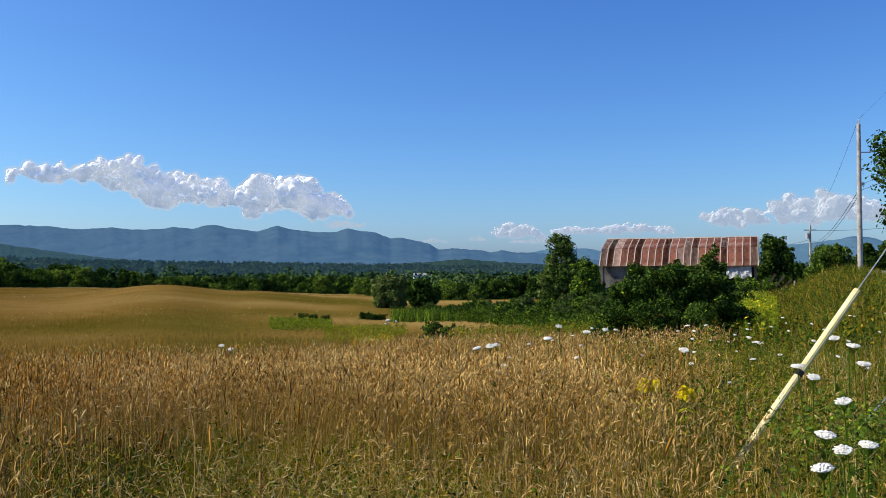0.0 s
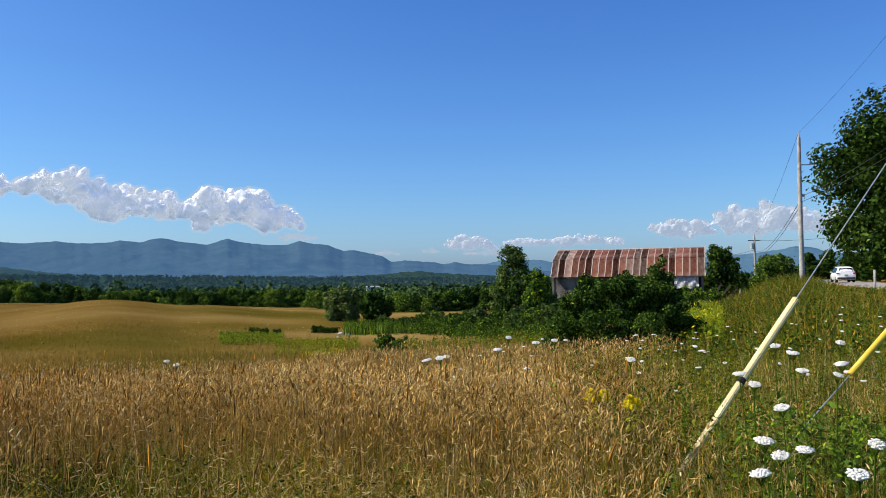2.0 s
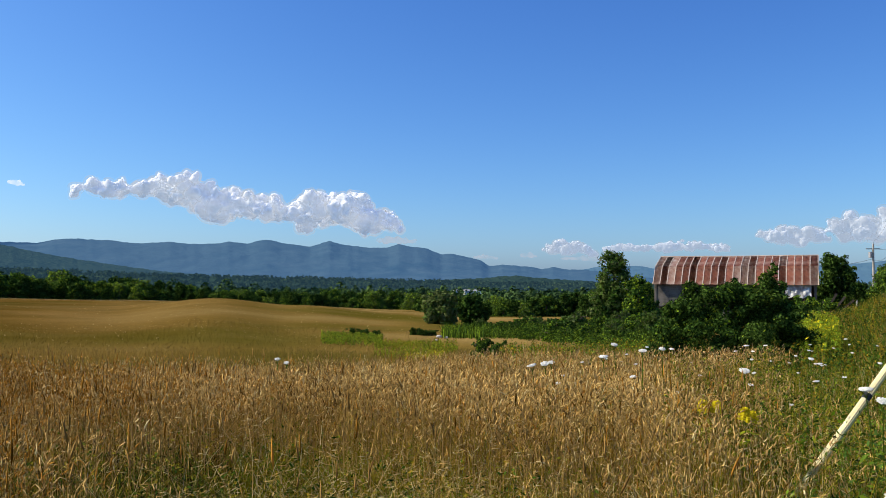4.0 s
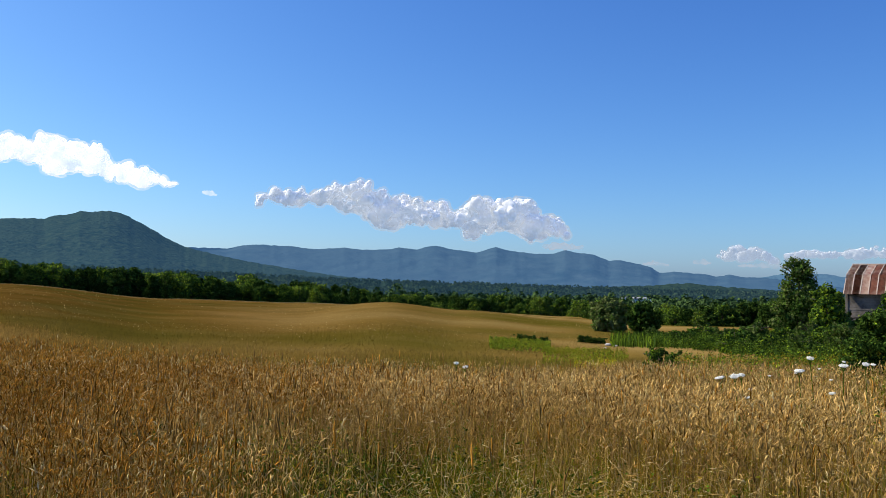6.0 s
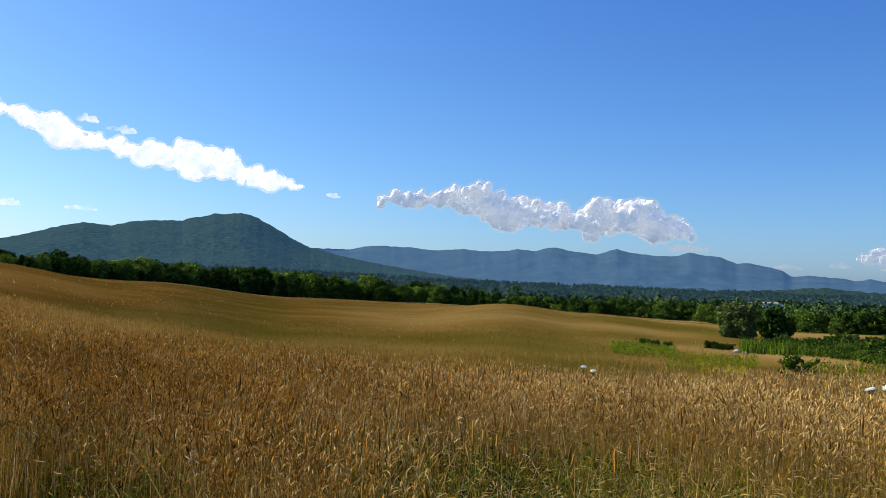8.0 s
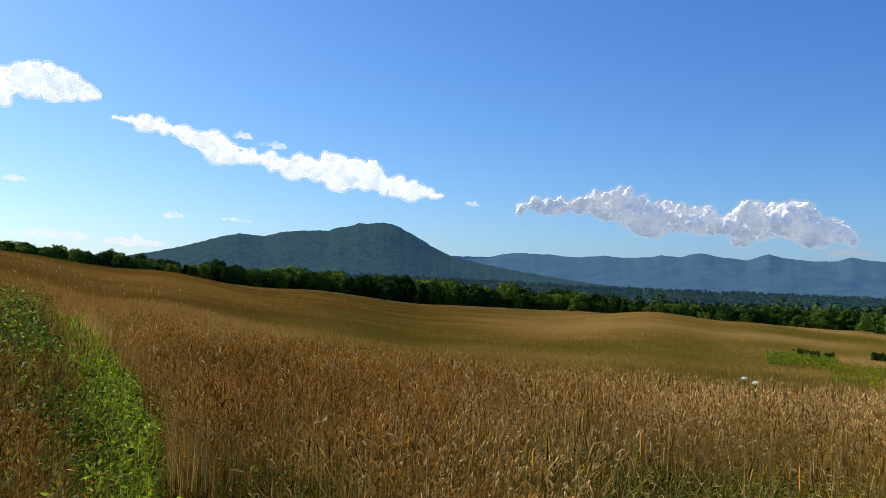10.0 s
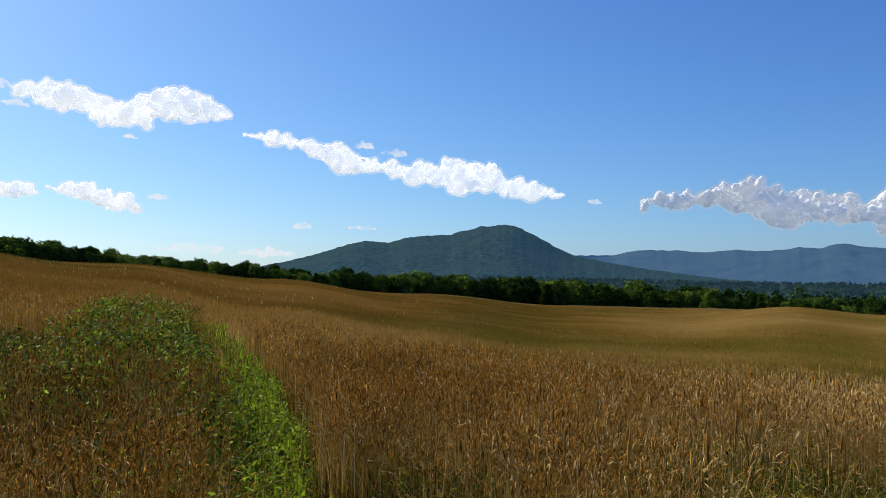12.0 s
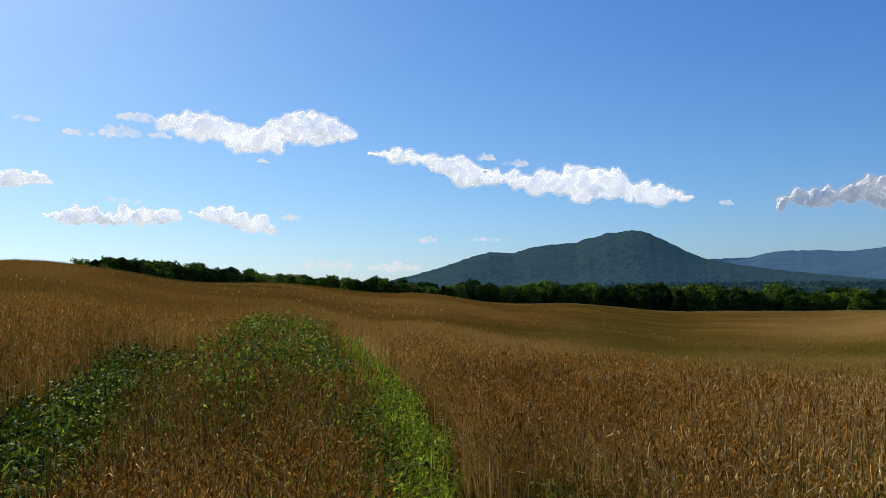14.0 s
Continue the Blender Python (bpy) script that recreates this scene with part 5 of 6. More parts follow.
weeds("brush_weeds", "tangle of green weeds round the shrubs", g, in_brush(-10.5, 2.5, 36, 72, 4200, 0.5), (0.4, 0.95), 0.09, 18, [MAT["blade"], MAT["leaf"], MAT["lush"], MAT["leaf_dark"]], [.34, .34, .08, .24])
weeds("brush_weeds", "green weeds among the hay below the shrub", g, within(-13, 1.0, 15, 40, 1300, 0.6), (0.35, 0.7), 0.06, 14, [MAT["blade"], MAT["leaf"], MAT["lush"], MAT["olive"]], [.3, .2, .2, .3])
weeds("meadow_herbs", "low green herbs growing under the hay", g, chosen(g, -12, 60, 3.0, 8.0, 6500, lambda x, y: 0.9 * smoothstep(0.3, 0.6, patchy(x, y, 0.75, 9.0)) * smoothstep(8.5, 5.0, np.hypot(x, y)) * smoothstep(52, 40, np.degrees(np.arctan2(-x, y))) * smoothstep(-9, 4, np.degrees(np.arctan2(-x, y)))), (0.3, 0.72), 0.022, 14, [MAT["blade"], MAT["leaf_dark"], MAT["olive"], MAT["hay_green"]], [.3, .2, .2, .3])


n = 260
weeds("verge_weeds", "tall leafy weeds hiding the second guard's foot", g, (2.85 + g.normal(0, 0.4, n), 6.05 + g.normal(0, 0.35, n)), (0.75, 1.04), 0.03, 26, [MAT["blade"], MAT["leaf"], MAT["lush"]], [.45, .35, .2])


def blades_thing(name, label, category, spots, tall, wide, mats, bend=0.15):
    x, y = spots
    n = len(x)
    base = np.column_stack([x, y, ground(x, y) - 0.02])
    h = Heap()
    V, Q, T, *_ = ribbons(base, g.normal(0, 1, (n, 2)), g.uniform(*tall, n), wide * g.uniform(0.7, 1.4, n), np.abs(g.normal(bend, bend * 0.6, n)), g, 2)
    h.add(V, Q, T, g.integers(0, len(mats), n))
    return tagged(new(name, h.mesh(name, mats)), label, category, kind="stuff")


blades_thing("reeds", "upright dark green reed bed", "reeds", within(-1.5, 4.9, 60, 70, 3600, 0.3), (0.5, 1.25), 0.05, [MAT["leaf_dark"], MAT["leaf"], MAT["blade"], MAT["lush"]])
s = g.uniform(-0.6, 3.6, 60)
c = 1.05 + 0.03 * s + g.normal(0, 0.12, 60)
blades_thing("bleached_stalks", "bleached dead stalks along the track's edge", "grass", (TRACK_FOOT[0] + TRACK_WAY[0] * s + 0.463 * c, TRACK_FOOT[1] + TRACK_WAY[1] * s + 0.886 * c), (0.4, 0.85), 0.007, [MAT["straw"]])
x, y = chosen(g, -34, -19, 18, 50, 30000, lambda x, y: 0.45 + 0.5 * patchy(x, y, 0.4, 8))
blades_thing("bank_grass", "rough brown and green grass on the road bank", "grass", (x, y), (0.45, 0.9), 0.018, [MAT["olive"], MAT["blade"], MAT["blade"], MAT["leaf"], MAT["hay_green"], MAT["stem"]], 0.3)
x, y = scatter(g, -46, -9, 2.6, 15, 34000)
blades_thing("verge_grass", "mixed green and straw-coloured grass on the verge", "grass", (x[~on_road(x, y)], y[~on_road(x, y)]), (0.4, 0.9), 0.0048, [MAT["olive"], MAT["blade"], MAT["hay_green"], MAT["blade"], MAT["olive"], MAT["stem"], MAT["hay_green"], MAT["straw"]], 0.22)


def disc_dome(h, centre, r, bulge, sides, mat, tilt=None):
    V = [centre + np.array([0, 0, bulge])]
    for k in range(sides):
        a = 2 * math.pi * k / sides
        V.append(centre + np.array([math.cos(a) * r, math.sin(a) * r, 0]))
    V.append(centre - np.array([0, 0, bulge * 0.5]))
    T = [(0, 1 + k, 1 + (k + 1) % sides) for k in range(sides)] + [(sides + 1, 1 + (k + 1) % sides, 1 + k) for k in range(sides)]
    h.add(np.array(V), None, np.array(T), mat)


def wild_carrot(m, seed, wide=0.05):
    """A lacy white umbel on a thin stem with rays."""
    g = np.random.default_rng(seed)
    t = thing("wild_carrot", "wild carrot with a flat lacy white flower head", "flower", m, "wild carrots on the verge")
    V, F = tube([(0, 0, 0), (0.02, 0.01, 0.45), (0.0, 0.02, 0.86)], [0.004, 0.0035, 0.003], 5)
    h = Heap()
    h.add(V, F, None, 0)
    for k in range(7):
        p = np.array([[g.normal(0, .02), g.normal(0, .02), g.uniform(0.1, 0.6)]])
        nn = np.array([[g.normal(), g.normal(), 0.8]])
        V, Q = leaves(p + nn * 0.04, nn / np.linalg.norm(nn), np.array([0.035]), g, 2.6)
        h.add(V, Q, None, 0)
    for k in range(12):
        a = 2 * math.pi * k / 12
        V, F = tube([(0, 0.02, 0.85), (math.cos(a) * wide * 0.7, 0.02 + math.sin(a) * wide * 0.7, 0.895)], [0.0012, 0.001], 3)
        h.add(V, F, None, 0)
    part("stem", h.mesh("stem", [MAT["blade"]]), None, t, "thin green stem with feathery leaves")
    h = Heap()
    disc_dome(h, np.array([0, 0.02, 0.897]), wide * 0.92, 0.006, 14, 0)
    for k in range(80):
        a, d = k * 2.39996, math.sqrt((k + 0.5) / 80) * wide
        disc_dome(h, np.array([math.cos(a) * d + g.normal(0, .002), 0.02 + math.sin(a) * d + g.normal(0, .002), 0.905 - 0.12 * d * d / wide + g.normal(0, .0012)]), 0.0105 * wide / 0.05 * g.uniform(0.75, 1.2), 0.0022, 6, 0)
    me = h.mesh("flower_head", [MAT["umbel"]])
    neck = Matrix.Translation((0, 0.02, 0.885))
    me.transform(neck @ Euler((0.14 + 0.10 * (seed % 3), -0.08, 0)).to_matrix().to_4x4() @ neck.inverted())
    part("flower_head", me, None, t, "flat white umbel")
    return t


def spot(az, el, z):
    """Where the bearing and elevation from the eye meet a height."""
    d = (z - EYE_HEIGHT) / math.tan(radians(el))
    p = toward(az) * d + Vector((0.0, 0.6, 0.0))
    return p.x, p.y


carrots = [wild_carrot(Matrix(), 1, 0.031), wild_carrot(Matrix(), 2, 0.024), wild_carrot(Matrix(), 3, 0.035)]


def plant_at(ob, x, y, tall, first, full, turn=0.0, lean=(0, 0)):
    z = float(ground(x, y)) - 0.02
    sc = tall / full
    m = Matrix.Translation((x, y, z)) @ Euler((lean[0], lean[1], 0)).to_matrix().to_4x4() @ Matrix.Rotation(turn, 4, "Z") @ Matrix.Scale(sc, 4)
    if first:
        ob.matrix_basis = m
        return ob
    c = copy_thing(ob, pose(0, 0, 0))
    c.matrix_basis = m
    return c


k = 0
for az, el, tall in ((-2.2, -5.38, .9), (-2.6, -5.5, .88), (-1.7, -5.65, .87), (-15.3, -5.43, .9), (-7.0, -4.19, .95), (-6.0, -5.04, .9), (-24.9, -8.23, .92), (-27.4, -6.35, .95), (-24.3, -10.44, .9), (-24.4, -11.0, .86),
                     (-28.4, -9.74, .95), (-23.6, -12.29, .85), (-25.9, -6.23, .95), (-27.7, -4.35, 1.0), (-25.3, -10.95, .84), (-30.2, -11.76, .9), (16.6, -5.3, .8), (-22.7, -6.5, .93), (-22.5, -6.9, .9),
                     (-24.6, -5.0, .95), (-25.6, -5.1, .95), (-24.0, -4.6, .95), (16.1, -5.5, .78), (-28.9, -5.6, .95), (-8.2, -4.6, .9), (-9.8, -4.4, .9)):
    x, y = spot(az, el, tall + 0.0)
    plant_at(carrots[k % 3], x, y, tall - float(ground(x, y)), k < 3, 0.905, g.uniform(-0.7, 0.7), (g.normal(0.06, 0.05), g.normal(0, 0.06)))
    k += 1
for _ in range(64):
    az, r = g.uniform(-31, -14), math.sqrt(g.uniform(90, 420))
    if _ > 50:
        az = g.uniform(-12, -1)
        r = g.uniform(9, 16)
    p = toward(az) * r
    if on_road(p.x, p.y):
        continue
    plant_at(carrots[k % 3], p.x, p.y, g.uniform(0.7, 1.0), False, 0.905, g.uniform(-0.7, 0.7), (g.normal(0.06, 0.05), g.normal(0, 0.06)))
    k += 1


def goldenrod(m, seed):
    g = np.random.default_rng(seed)
    t = thing("goldenrod", "goldenrod plant with a yellow flower plume", "flower", m, "goldenrod plants in the hay")
    h = Heap()
    V, F = tube([(0, 0, 0), (0.01, 0.01, 0.4), (0.03, 0, 0.8)], [0.004, 0.0035, 0.002], 5)
    h.add(V, F, None, 0)
    part("stem", h.mesh("stem", [MAT["blade"]]), None, t)
    n = 60
    z = g.uniform(0.1, 0.7, n)
    out = frames_of(n, g)
    nn = out * 0.4 + np.array([0, 0, 1.0])
    nn /= np.linalg.norm(nn, axis=1)[:, None]
    V, Q = leaves(np.column_stack([np.zeros((n, 2)), z]) + out * 0.035, nn, g.uniform(0.012, 0.022, n), g, 3.6)
    h = Heap()
    h.add(V, Q, None, 0)
    part("foliage", h.mesh("foliage", [MAT["leaf_yellow"]]), None, t)
    n = 240
    z = g.uniform(0, 1, n)
    out = frames_of(n, g) * (0.06 * (1 - 0.7 * z) * g.uniform(0.2, 1, n))[:, None]
    nn = g.normal(size=(n, 3))
    nn /= np.linalg.norm(nn, axis=1)[:, None]
    V, Q = leaves(np.column_stack([np.full(n, 0.03), np.zeros(n), 0.75 + 0.08 * z]) + out, nn, np.full(n, 0.016), g, 1.2)
    h = Heap()
    h.add(V, Q, None, 0)
    part("bloom", h.mesh("bloom", [MAT["goldenrod"]]), None, t, "bright yellow plume")
    return t


rods = [goldenrod(Matrix(), 5), goldenrod(Matrix(), 6)]
for k, (az, el, tall) in enumerate(((-12.5, -7.7, .75), (-12.9, -7.8, .74), (-14.9, -8.1, .75), (-15.05, -8.3, .72))):
    x, y = spot(az, el, tall)
    plant_at(rods[k % 2], x, y, tall - float(ground(x, y)), k < 2, 0.83, g.uniform(0, 6), g.normal(0, 0.02, 2))

for az, r, sc in ((-9.3, 62, 1.5), (-10.2, 64, 1.35), (-8.2, 60, 1.3), (-11.4, 66, 1.3), (-18.9, 60, 1.2), (-20.0, 66, 1.15), (-17.7, 64, 1.25), (-13, 66, 1.2), (-15.5, 66, 1.2), (-7.4, 56, 1.1), (-19.6, 52, 0.8)):
    copy_thing(kinds[int(r) % 3], stand(az, r, g.uniform(0, 6.3), sc))

# ================= barn =================
MAT["rust"] = material("rusty_roof_sheet", (0.15, 0.042, 0.022), (0.27, 0.092, 0.052), 2.2, 0.7, third=(0.31, 0.20, 0.15), big_scale=0.9, bump=0.2, piece=0.16, metal=0.0, spec=0.4)
MAT["rust_pale"] = material("faded_roof_sheet", (0.19, 0.065, 0.04), (0.34, 0.23, 0.18), 1.8, 0.7, third=(0.40, 0.33, 0.28), big_scale=1.1, bump=0.2, piece=0.16, spec=0.4)
MAT["rib"] = material("pale_seam", (0.34, 0.24, 0.19), (0.52, 0.44, 0.38), 2.0, 0.6)
MAT["grey_board"] = material("weathered_board", (0.05, 0.045, 0.04), (0.14, 0.125, 0.11), 3.0, 0.9, bump=0.3, third=(0.20, 0.18, 0.16), big_scale=0.8)
MAT["white_sheet"] = material("bent_white_sheet", (0.55, 0.56, 0.58), (0.8, 0.8, 0.8), 1.5, 0.45, bump=0.2)
MAT["dark_inside"] = material("dark_timber", (0.03, 0.025, 0.02), (0.07, 0.06, 0.05), 2.0, 0.9)


def box(bm, x0, x1, y0, y1, z0, z1):
    m = Matrix.Translation(((x0 + x1) / 2, (y0 + y1) / 2, (z0 + z1) / 2)) @ Matrix.Diagonal((x1 - x0, y1 - y0, z1 - z0, 1))
    return bmesh.ops.create_cube(bm, size=1, matrix=m)["verts"]


def boxed(name, dims, mat, parent, label="", bevel=0.0):
    bm = bmesh.new()
    box(bm, *dims)
    if bevel:
        bmesh.ops.bevel(bm, geom=bm.edges[:], offset=bevel, segments=1, affect="EDGES")
    return part(name, bm, mat, parent, label)


def build_barn():
    p = toward(-14.6) * 72
    barn = thing("barn", "old weathered barn with a rusty red gambrel roof", "barn", Matrix.Translation((p.x, p.y, 0)) @ Matrix.Rotation(radians(-20), 4, "Z"))
    half, eave, brk, ridge, foot = 6.4, 1.25, 2.80, 3.70, -3.0
    yb, yr, deep = 1.15, 4.0, 8.0
    # front siding: overlapping weathered boards, with an open bay at one end
    bm = bmesh.new()
    z = foot
    while z < eave - 0.05:
        box(bm, -half + 0.12, 3.7, 0.25 + 0.02 * ((int(z * 10)) % 2), 0.31, z, min(z + 0.19, eave))
        z += 0.2
    part("siding", bm, MAT["grey_board"], barn, "grey weathered horizontal boards")
    for x in (-half + 0.1, 3.75, half - 0.15):
        boxed("post", (x - 0.1, x + 0.1, 0.2, 0.42, foot, eave + 0.1), MAT["grey_board"], barn, bevel=0.015)
    boxed("lintel", (3.7, half, 0.22, 0.4, eave - 0.1, eave + 0.12), MAT["grey_board"], barn)
    boxed("back_wall", (-half + 0.1, half - 0.1, deep - 0.3, deep - 0.15, foot, eave), MAT["dark_inside"], barn)
    for sx in (-1, 1):
        bm = bmesh.new()
        x = sx * (half - 0.2)
        ring = [(0.3, foot), (deep - 0.3, foot), (deep - 0.3, eave), (deep - yb, brk - 0.1), (yr, ridge - 0.12), (yb, brk - 0.1), (0.3, eave)]
        a = [bm.verts.new((x, y, z)) for y, z in ring]
        b = [bm.verts.new((x + sx * 0.1, y, z)) for y, z in ring]
        bm.faces.new(a)
        bm.faces.new(b[::-1])
        for i in range(len(ring)):
            bm.faces.new((a[i], b[i], b[(i + 1) % len(ring)], a[(i + 1) % len(ring)]))
        bmesh.ops.recalc_face_normals(bm, faces=bm.faces[:])
        part("gable_wall", bm, MAT["grey_board"], barn)
    # crumpled sheet hanging over the open bay
    bm = bmesh.new()
    n = 9
    vs = [[bm.verts.new((4.0 + 1.95 * i / n, 0.10 + 0.07 * math.sin(i * 1.9 + j) - 0.04 * j, eave - 0.02 - 0.16 * j - (0.10 * math.sin(i * 1.3) if j == 6 else 0))) for i in range(n + 1)] for j in range(7)]
    for j in range(6):
        for i in range(n):
            bm.faces.new((vs[j][i], vs[j][i + 1], vs[j + 1][i + 1], vs[j + 1][i]))
    bmesh.ops.solidify(bm, geom=bm.faces[:], thickness=0.012)
    part("hanging_sheet", bm, MAT["white_sheet"], barn, "crumpled white metal sheet")
    # leaning boards at the open end
    for k in range(4):
        bm = bmesh.new()
        vs = box(bm, -0.08, 0.08, -0.02, 0.02, 0, 2.6)
        bmesh.ops.transform(bm, matrix=Matrix.Translation((half + 0.1 + 0.3 * k, -0.1, -1.7)) @ Euler((0.1, 0.5 + 0.15 * k, 0)).to_matrix().to_4x4(), verts=vs)
        part("board", bm, MAT["dark_inside"], barn)
    # roof: sheets side by side, in two slopes, with raised seams
    cols = 22
    w = (2 * half + 0.1) / cols

    def sheet(y0, z0, y1, z1):
        """A ribbed sheet from the lower edge (y0, z0) to the upper (y1, z1), at x from 0 to w."""
        dy, dz = y1 - y0, z1 - z0
        ln = math.hypot(dy, dz)
        ny, nz = -dz / ln, dy / ln
        bm = bmesh.new()
        prof = [(0.01, 0.0), (w * 0.3, 0.006), (w * 0.66, 0.0), (w - 0.01, 0.004)]
        rows = []
        for s in (0, 0.5, 1):
            sag = -0.01 * math.sin(s * math.pi)
            rows.append([bm.verts.new((x, y0 + dy * s + ny * (h + sag), z0 + dz * s + nz * (h + sag))) for x, h in prof])
        for a, b in zip(rows, rows[1:]):
            for i in range(len(prof) - 1):
                bm.faces.new((a[i], a[i + 1], b[i + 1], b[i]))
        bmesh.ops.solidify(bm, geom=bm.faces[:], thickness=-0.012)
        me = bpy.data.meshes.new("roof_sheet")
        bm.to_mesh(me)
        bm.free()
        return me

    def seam(y0, z0, y1, z1):
        dy, dz = y1 - y0, z1 - z0
        ln = math.hypot(dy, dz)
        ny, nz = -dz / ln, dy / ln
        bm = bmesh.new()
        vs = box(bm, -0.035, 0.035, 0, ln, -0.01, 0.035)
        bmesh.ops.transform(bm, matrix=Matrix.Translation((0, y0, z0)) @ Matrix.Rotation(math.atan2(dz, dy), 4, "X"), verts=vs)
        me = bpy.data.meshes.new("roof_seam")
        bm.to_mesh(me)
        bm.free()
        me.materials.append(MAT["rib"])
        return me

    lower = (-0.2, eave, yb + 0.02, brk)
    upper = (yb, brk + 0.015, yr, ridge)
    lb = (deep + 0.2, eave, deep - yb, brk)
    ub = (deep - yb, brk + 0.015, yr, ridge)
    rr = np.random.default_rng(8)
    for name, seg in (("lower", lower), ("upper", upper), ("back_lower", lb), ("back_upper", ub)):
        mesh_a, mesh_b, mesh_s = sheet(*seg), sheet(*seg), seam(*seg)
        mesh_a.materials.append(MAT["rust"])
        mesh_b.materials.append(MAT["rust_pale"])
        for c in range(cols):
            edge = c < 3 or (name == "lower" and (c > 18 or 10 < c < 14))
            pale = rr.uniform() < (0.6 if edge else 0.10)
            ob = part("roof_sheet", mesh_b if pale else mesh_a, None, barn)
            ob.location = (-half - 0.05 + c * w, 0, 0)
            if not name.startswith("back"):
                sm = part("roof_seam", mesh_s, None, barn)
                sm.location = (-half - 0.05 + c * w, 0, 0)
    V, F = tube([(-half - 0.1, yr, ridge + 0.02), (0, yr, ridge - 0.01), (half + 0.1, yr, ridge + 0.02)], [0.07] * 3, 6)
    h = Heap()
    h.add(V, F, None, 0)
    part("ridge_cap", h.mesh("ridge_cap", [MAT["rib"]]), None, barn, "pale metal ridge cap")
    h = Heap()
    V, F = tube([(-half - 0.05, -0.2, eave), (-half - 0.05, yb, brk), (-half - 0.05, yr, ridge)], [0.05] * 3, 5)
    h.add(V, F, None, 0)
    V, F = tube([(half + 0.08, -0.2, eave), (half + 0.08, yb, brk), (half + 0.08, yr, ridge)], [0.05] * 3, 5)
    h.add(V, F, None, 0)
    part("edge_trim", h.mesh("edge_trim", [MAT["rib"]]), None, barn)


build_barn()

# ================= road, poles, guys =================
MAT["gravel"] = material("pale_gravel", (0.26, 0.23, 0.20), (0.42, 0.38, 0.34), 1.2, 0.95, bump=0.5, bump_scale=30, third=(0.34, 0.31, 0.28), big_scale=0.15)
MAT["pole_wood"] = material("silvered_pole_wood", (0.26, 0.25, 0.24), (0.45, 0.43, 0.41), 5.0, 0.85, bump=0.2)
MAT["cable"] = material("dark_cable", (0.02, 0.02, 0.02), (0.05, 0.05, 0.05), 3.0, 0.6)
MAT["steel_wire"] = material("galvanised_wire", (0.32, 0.33, 0.34), (0.5, 0.5, 0.5), 30.0, 0.45, metal=0.6)
MAT["ceramic"] = material("grey_insulator", (0.3, 0.3, 0.32), (0.5, 0.5, 0.52), 8.0, 0.3)
MAT["cream"] = material("faded_yellow_plastic", (0.70, 0.58, 0.26), (0.80, 0.70, 0.40), 5.0, 0.45, third=(0.72, 0.66, 0.42), big_scale=1.3)
MAT["yellow"] = material("yellow_plastic", (0.66, 0.46, 0.04), (0.75, 0.56, 0.07), 5.0, 0.4)
MAT["black"] = material("black_band", (0.012, 0.012, 0.012), (0.03, 0.03, 0.03), 20.0, 0.5)

bm = bmesh.new()
a = radians(20)
prev = None
for s in np.arange(-14, 178, 4.0):
    row = []
    for off, dz in ((-2.85, -0.03), (-2.1, 0.02), (0, 0.05), (2.1, 0.02), (2.85, -0.03)):
        o = ROAD_OFF + off + 0.12 * math.sin(s * 0.5 + off)
        x, y = s * math.sin(a) + o * math.cos(a), s * math.cos(a) - o * math.sin(a)
        row.append(bm.verts.new((x, y, 0.25 - 0.001 * (x * math.sin(a) + y * math.cos(a)) + 0.04 + dz)))
    if prev:
        for i in range(4):
            bm.faces.new((prev[i], prev[i + 1], row[i + 1], row[i]))
    prev = row
me = bpy.data.meshes.new("road")
bm.to_mesh(me)
bm.free()
me.materials.append(MAT["gravel"])
tagged(new("road", me), "pale gravel country road beyond the bank", "road", kind="structure")


def utility_pole(m, height, r, label, arm=True):
    t = thing("utility_pole", label, "utility pole", m, "utility poles along the road")
    V, F = tube([(0, 0, -0.8), (0, 0, height * 0.5), (0.02, 0, height)], [r * 1.2, r, r * 0.8], 12)
    h = Heap()
    h.add(V, F, None, 0)
    h.add(np.array([[0.02, 0, height]] + [[0.02 + math.cos(k * math.pi / 6) * r * 0.8, math.sin(k * math.pi / 6) * r * 0.8, height - 0.001] for k in range(12)]), None,
          np.array([(0, 1 + k, 1 + (k + 1) % 12) for k in range(12)]), 0)
    part("shaft", h.mesh("shaft", [MAT["pole_wood"]], True), None, t, "silvered wooden shaft")
    bm = bmesh.new()
    bmesh.ops.create_cone(bm, cap_ends=True, segments=8, radius1=0.05, radius2=0.03, depth=0.28, matrix=Matrix.Translation((0.02, 0, height + 0.13)))
    part("insulator", bm, MAT["ceramic"], t, "grey post insulator")
    if arm:
        boxed("bracket", (0.1, 0.62, -0.03, 0.03, height - 1.45, height - 1.40), MAT["steel_wire"], t)
        bm = bmesh.new()
        bmesh.ops.create_cone(bm, cap_ends=True, segments=8, radius1=0.05, radius2=0.05, depth=0.14, matrix=Matrix.Translation((0.6, 0, height - 1.33)))
        part("insulator", bm, MAT["ceramic"], t)
    boxed("clamp", (0.08, 0.24, -0.06, 0.06, height - 3.1, height - 2.95), MAT["steel_wire"], t)
    return t


def at_ground(x, y):
    return float(ground(x, y))


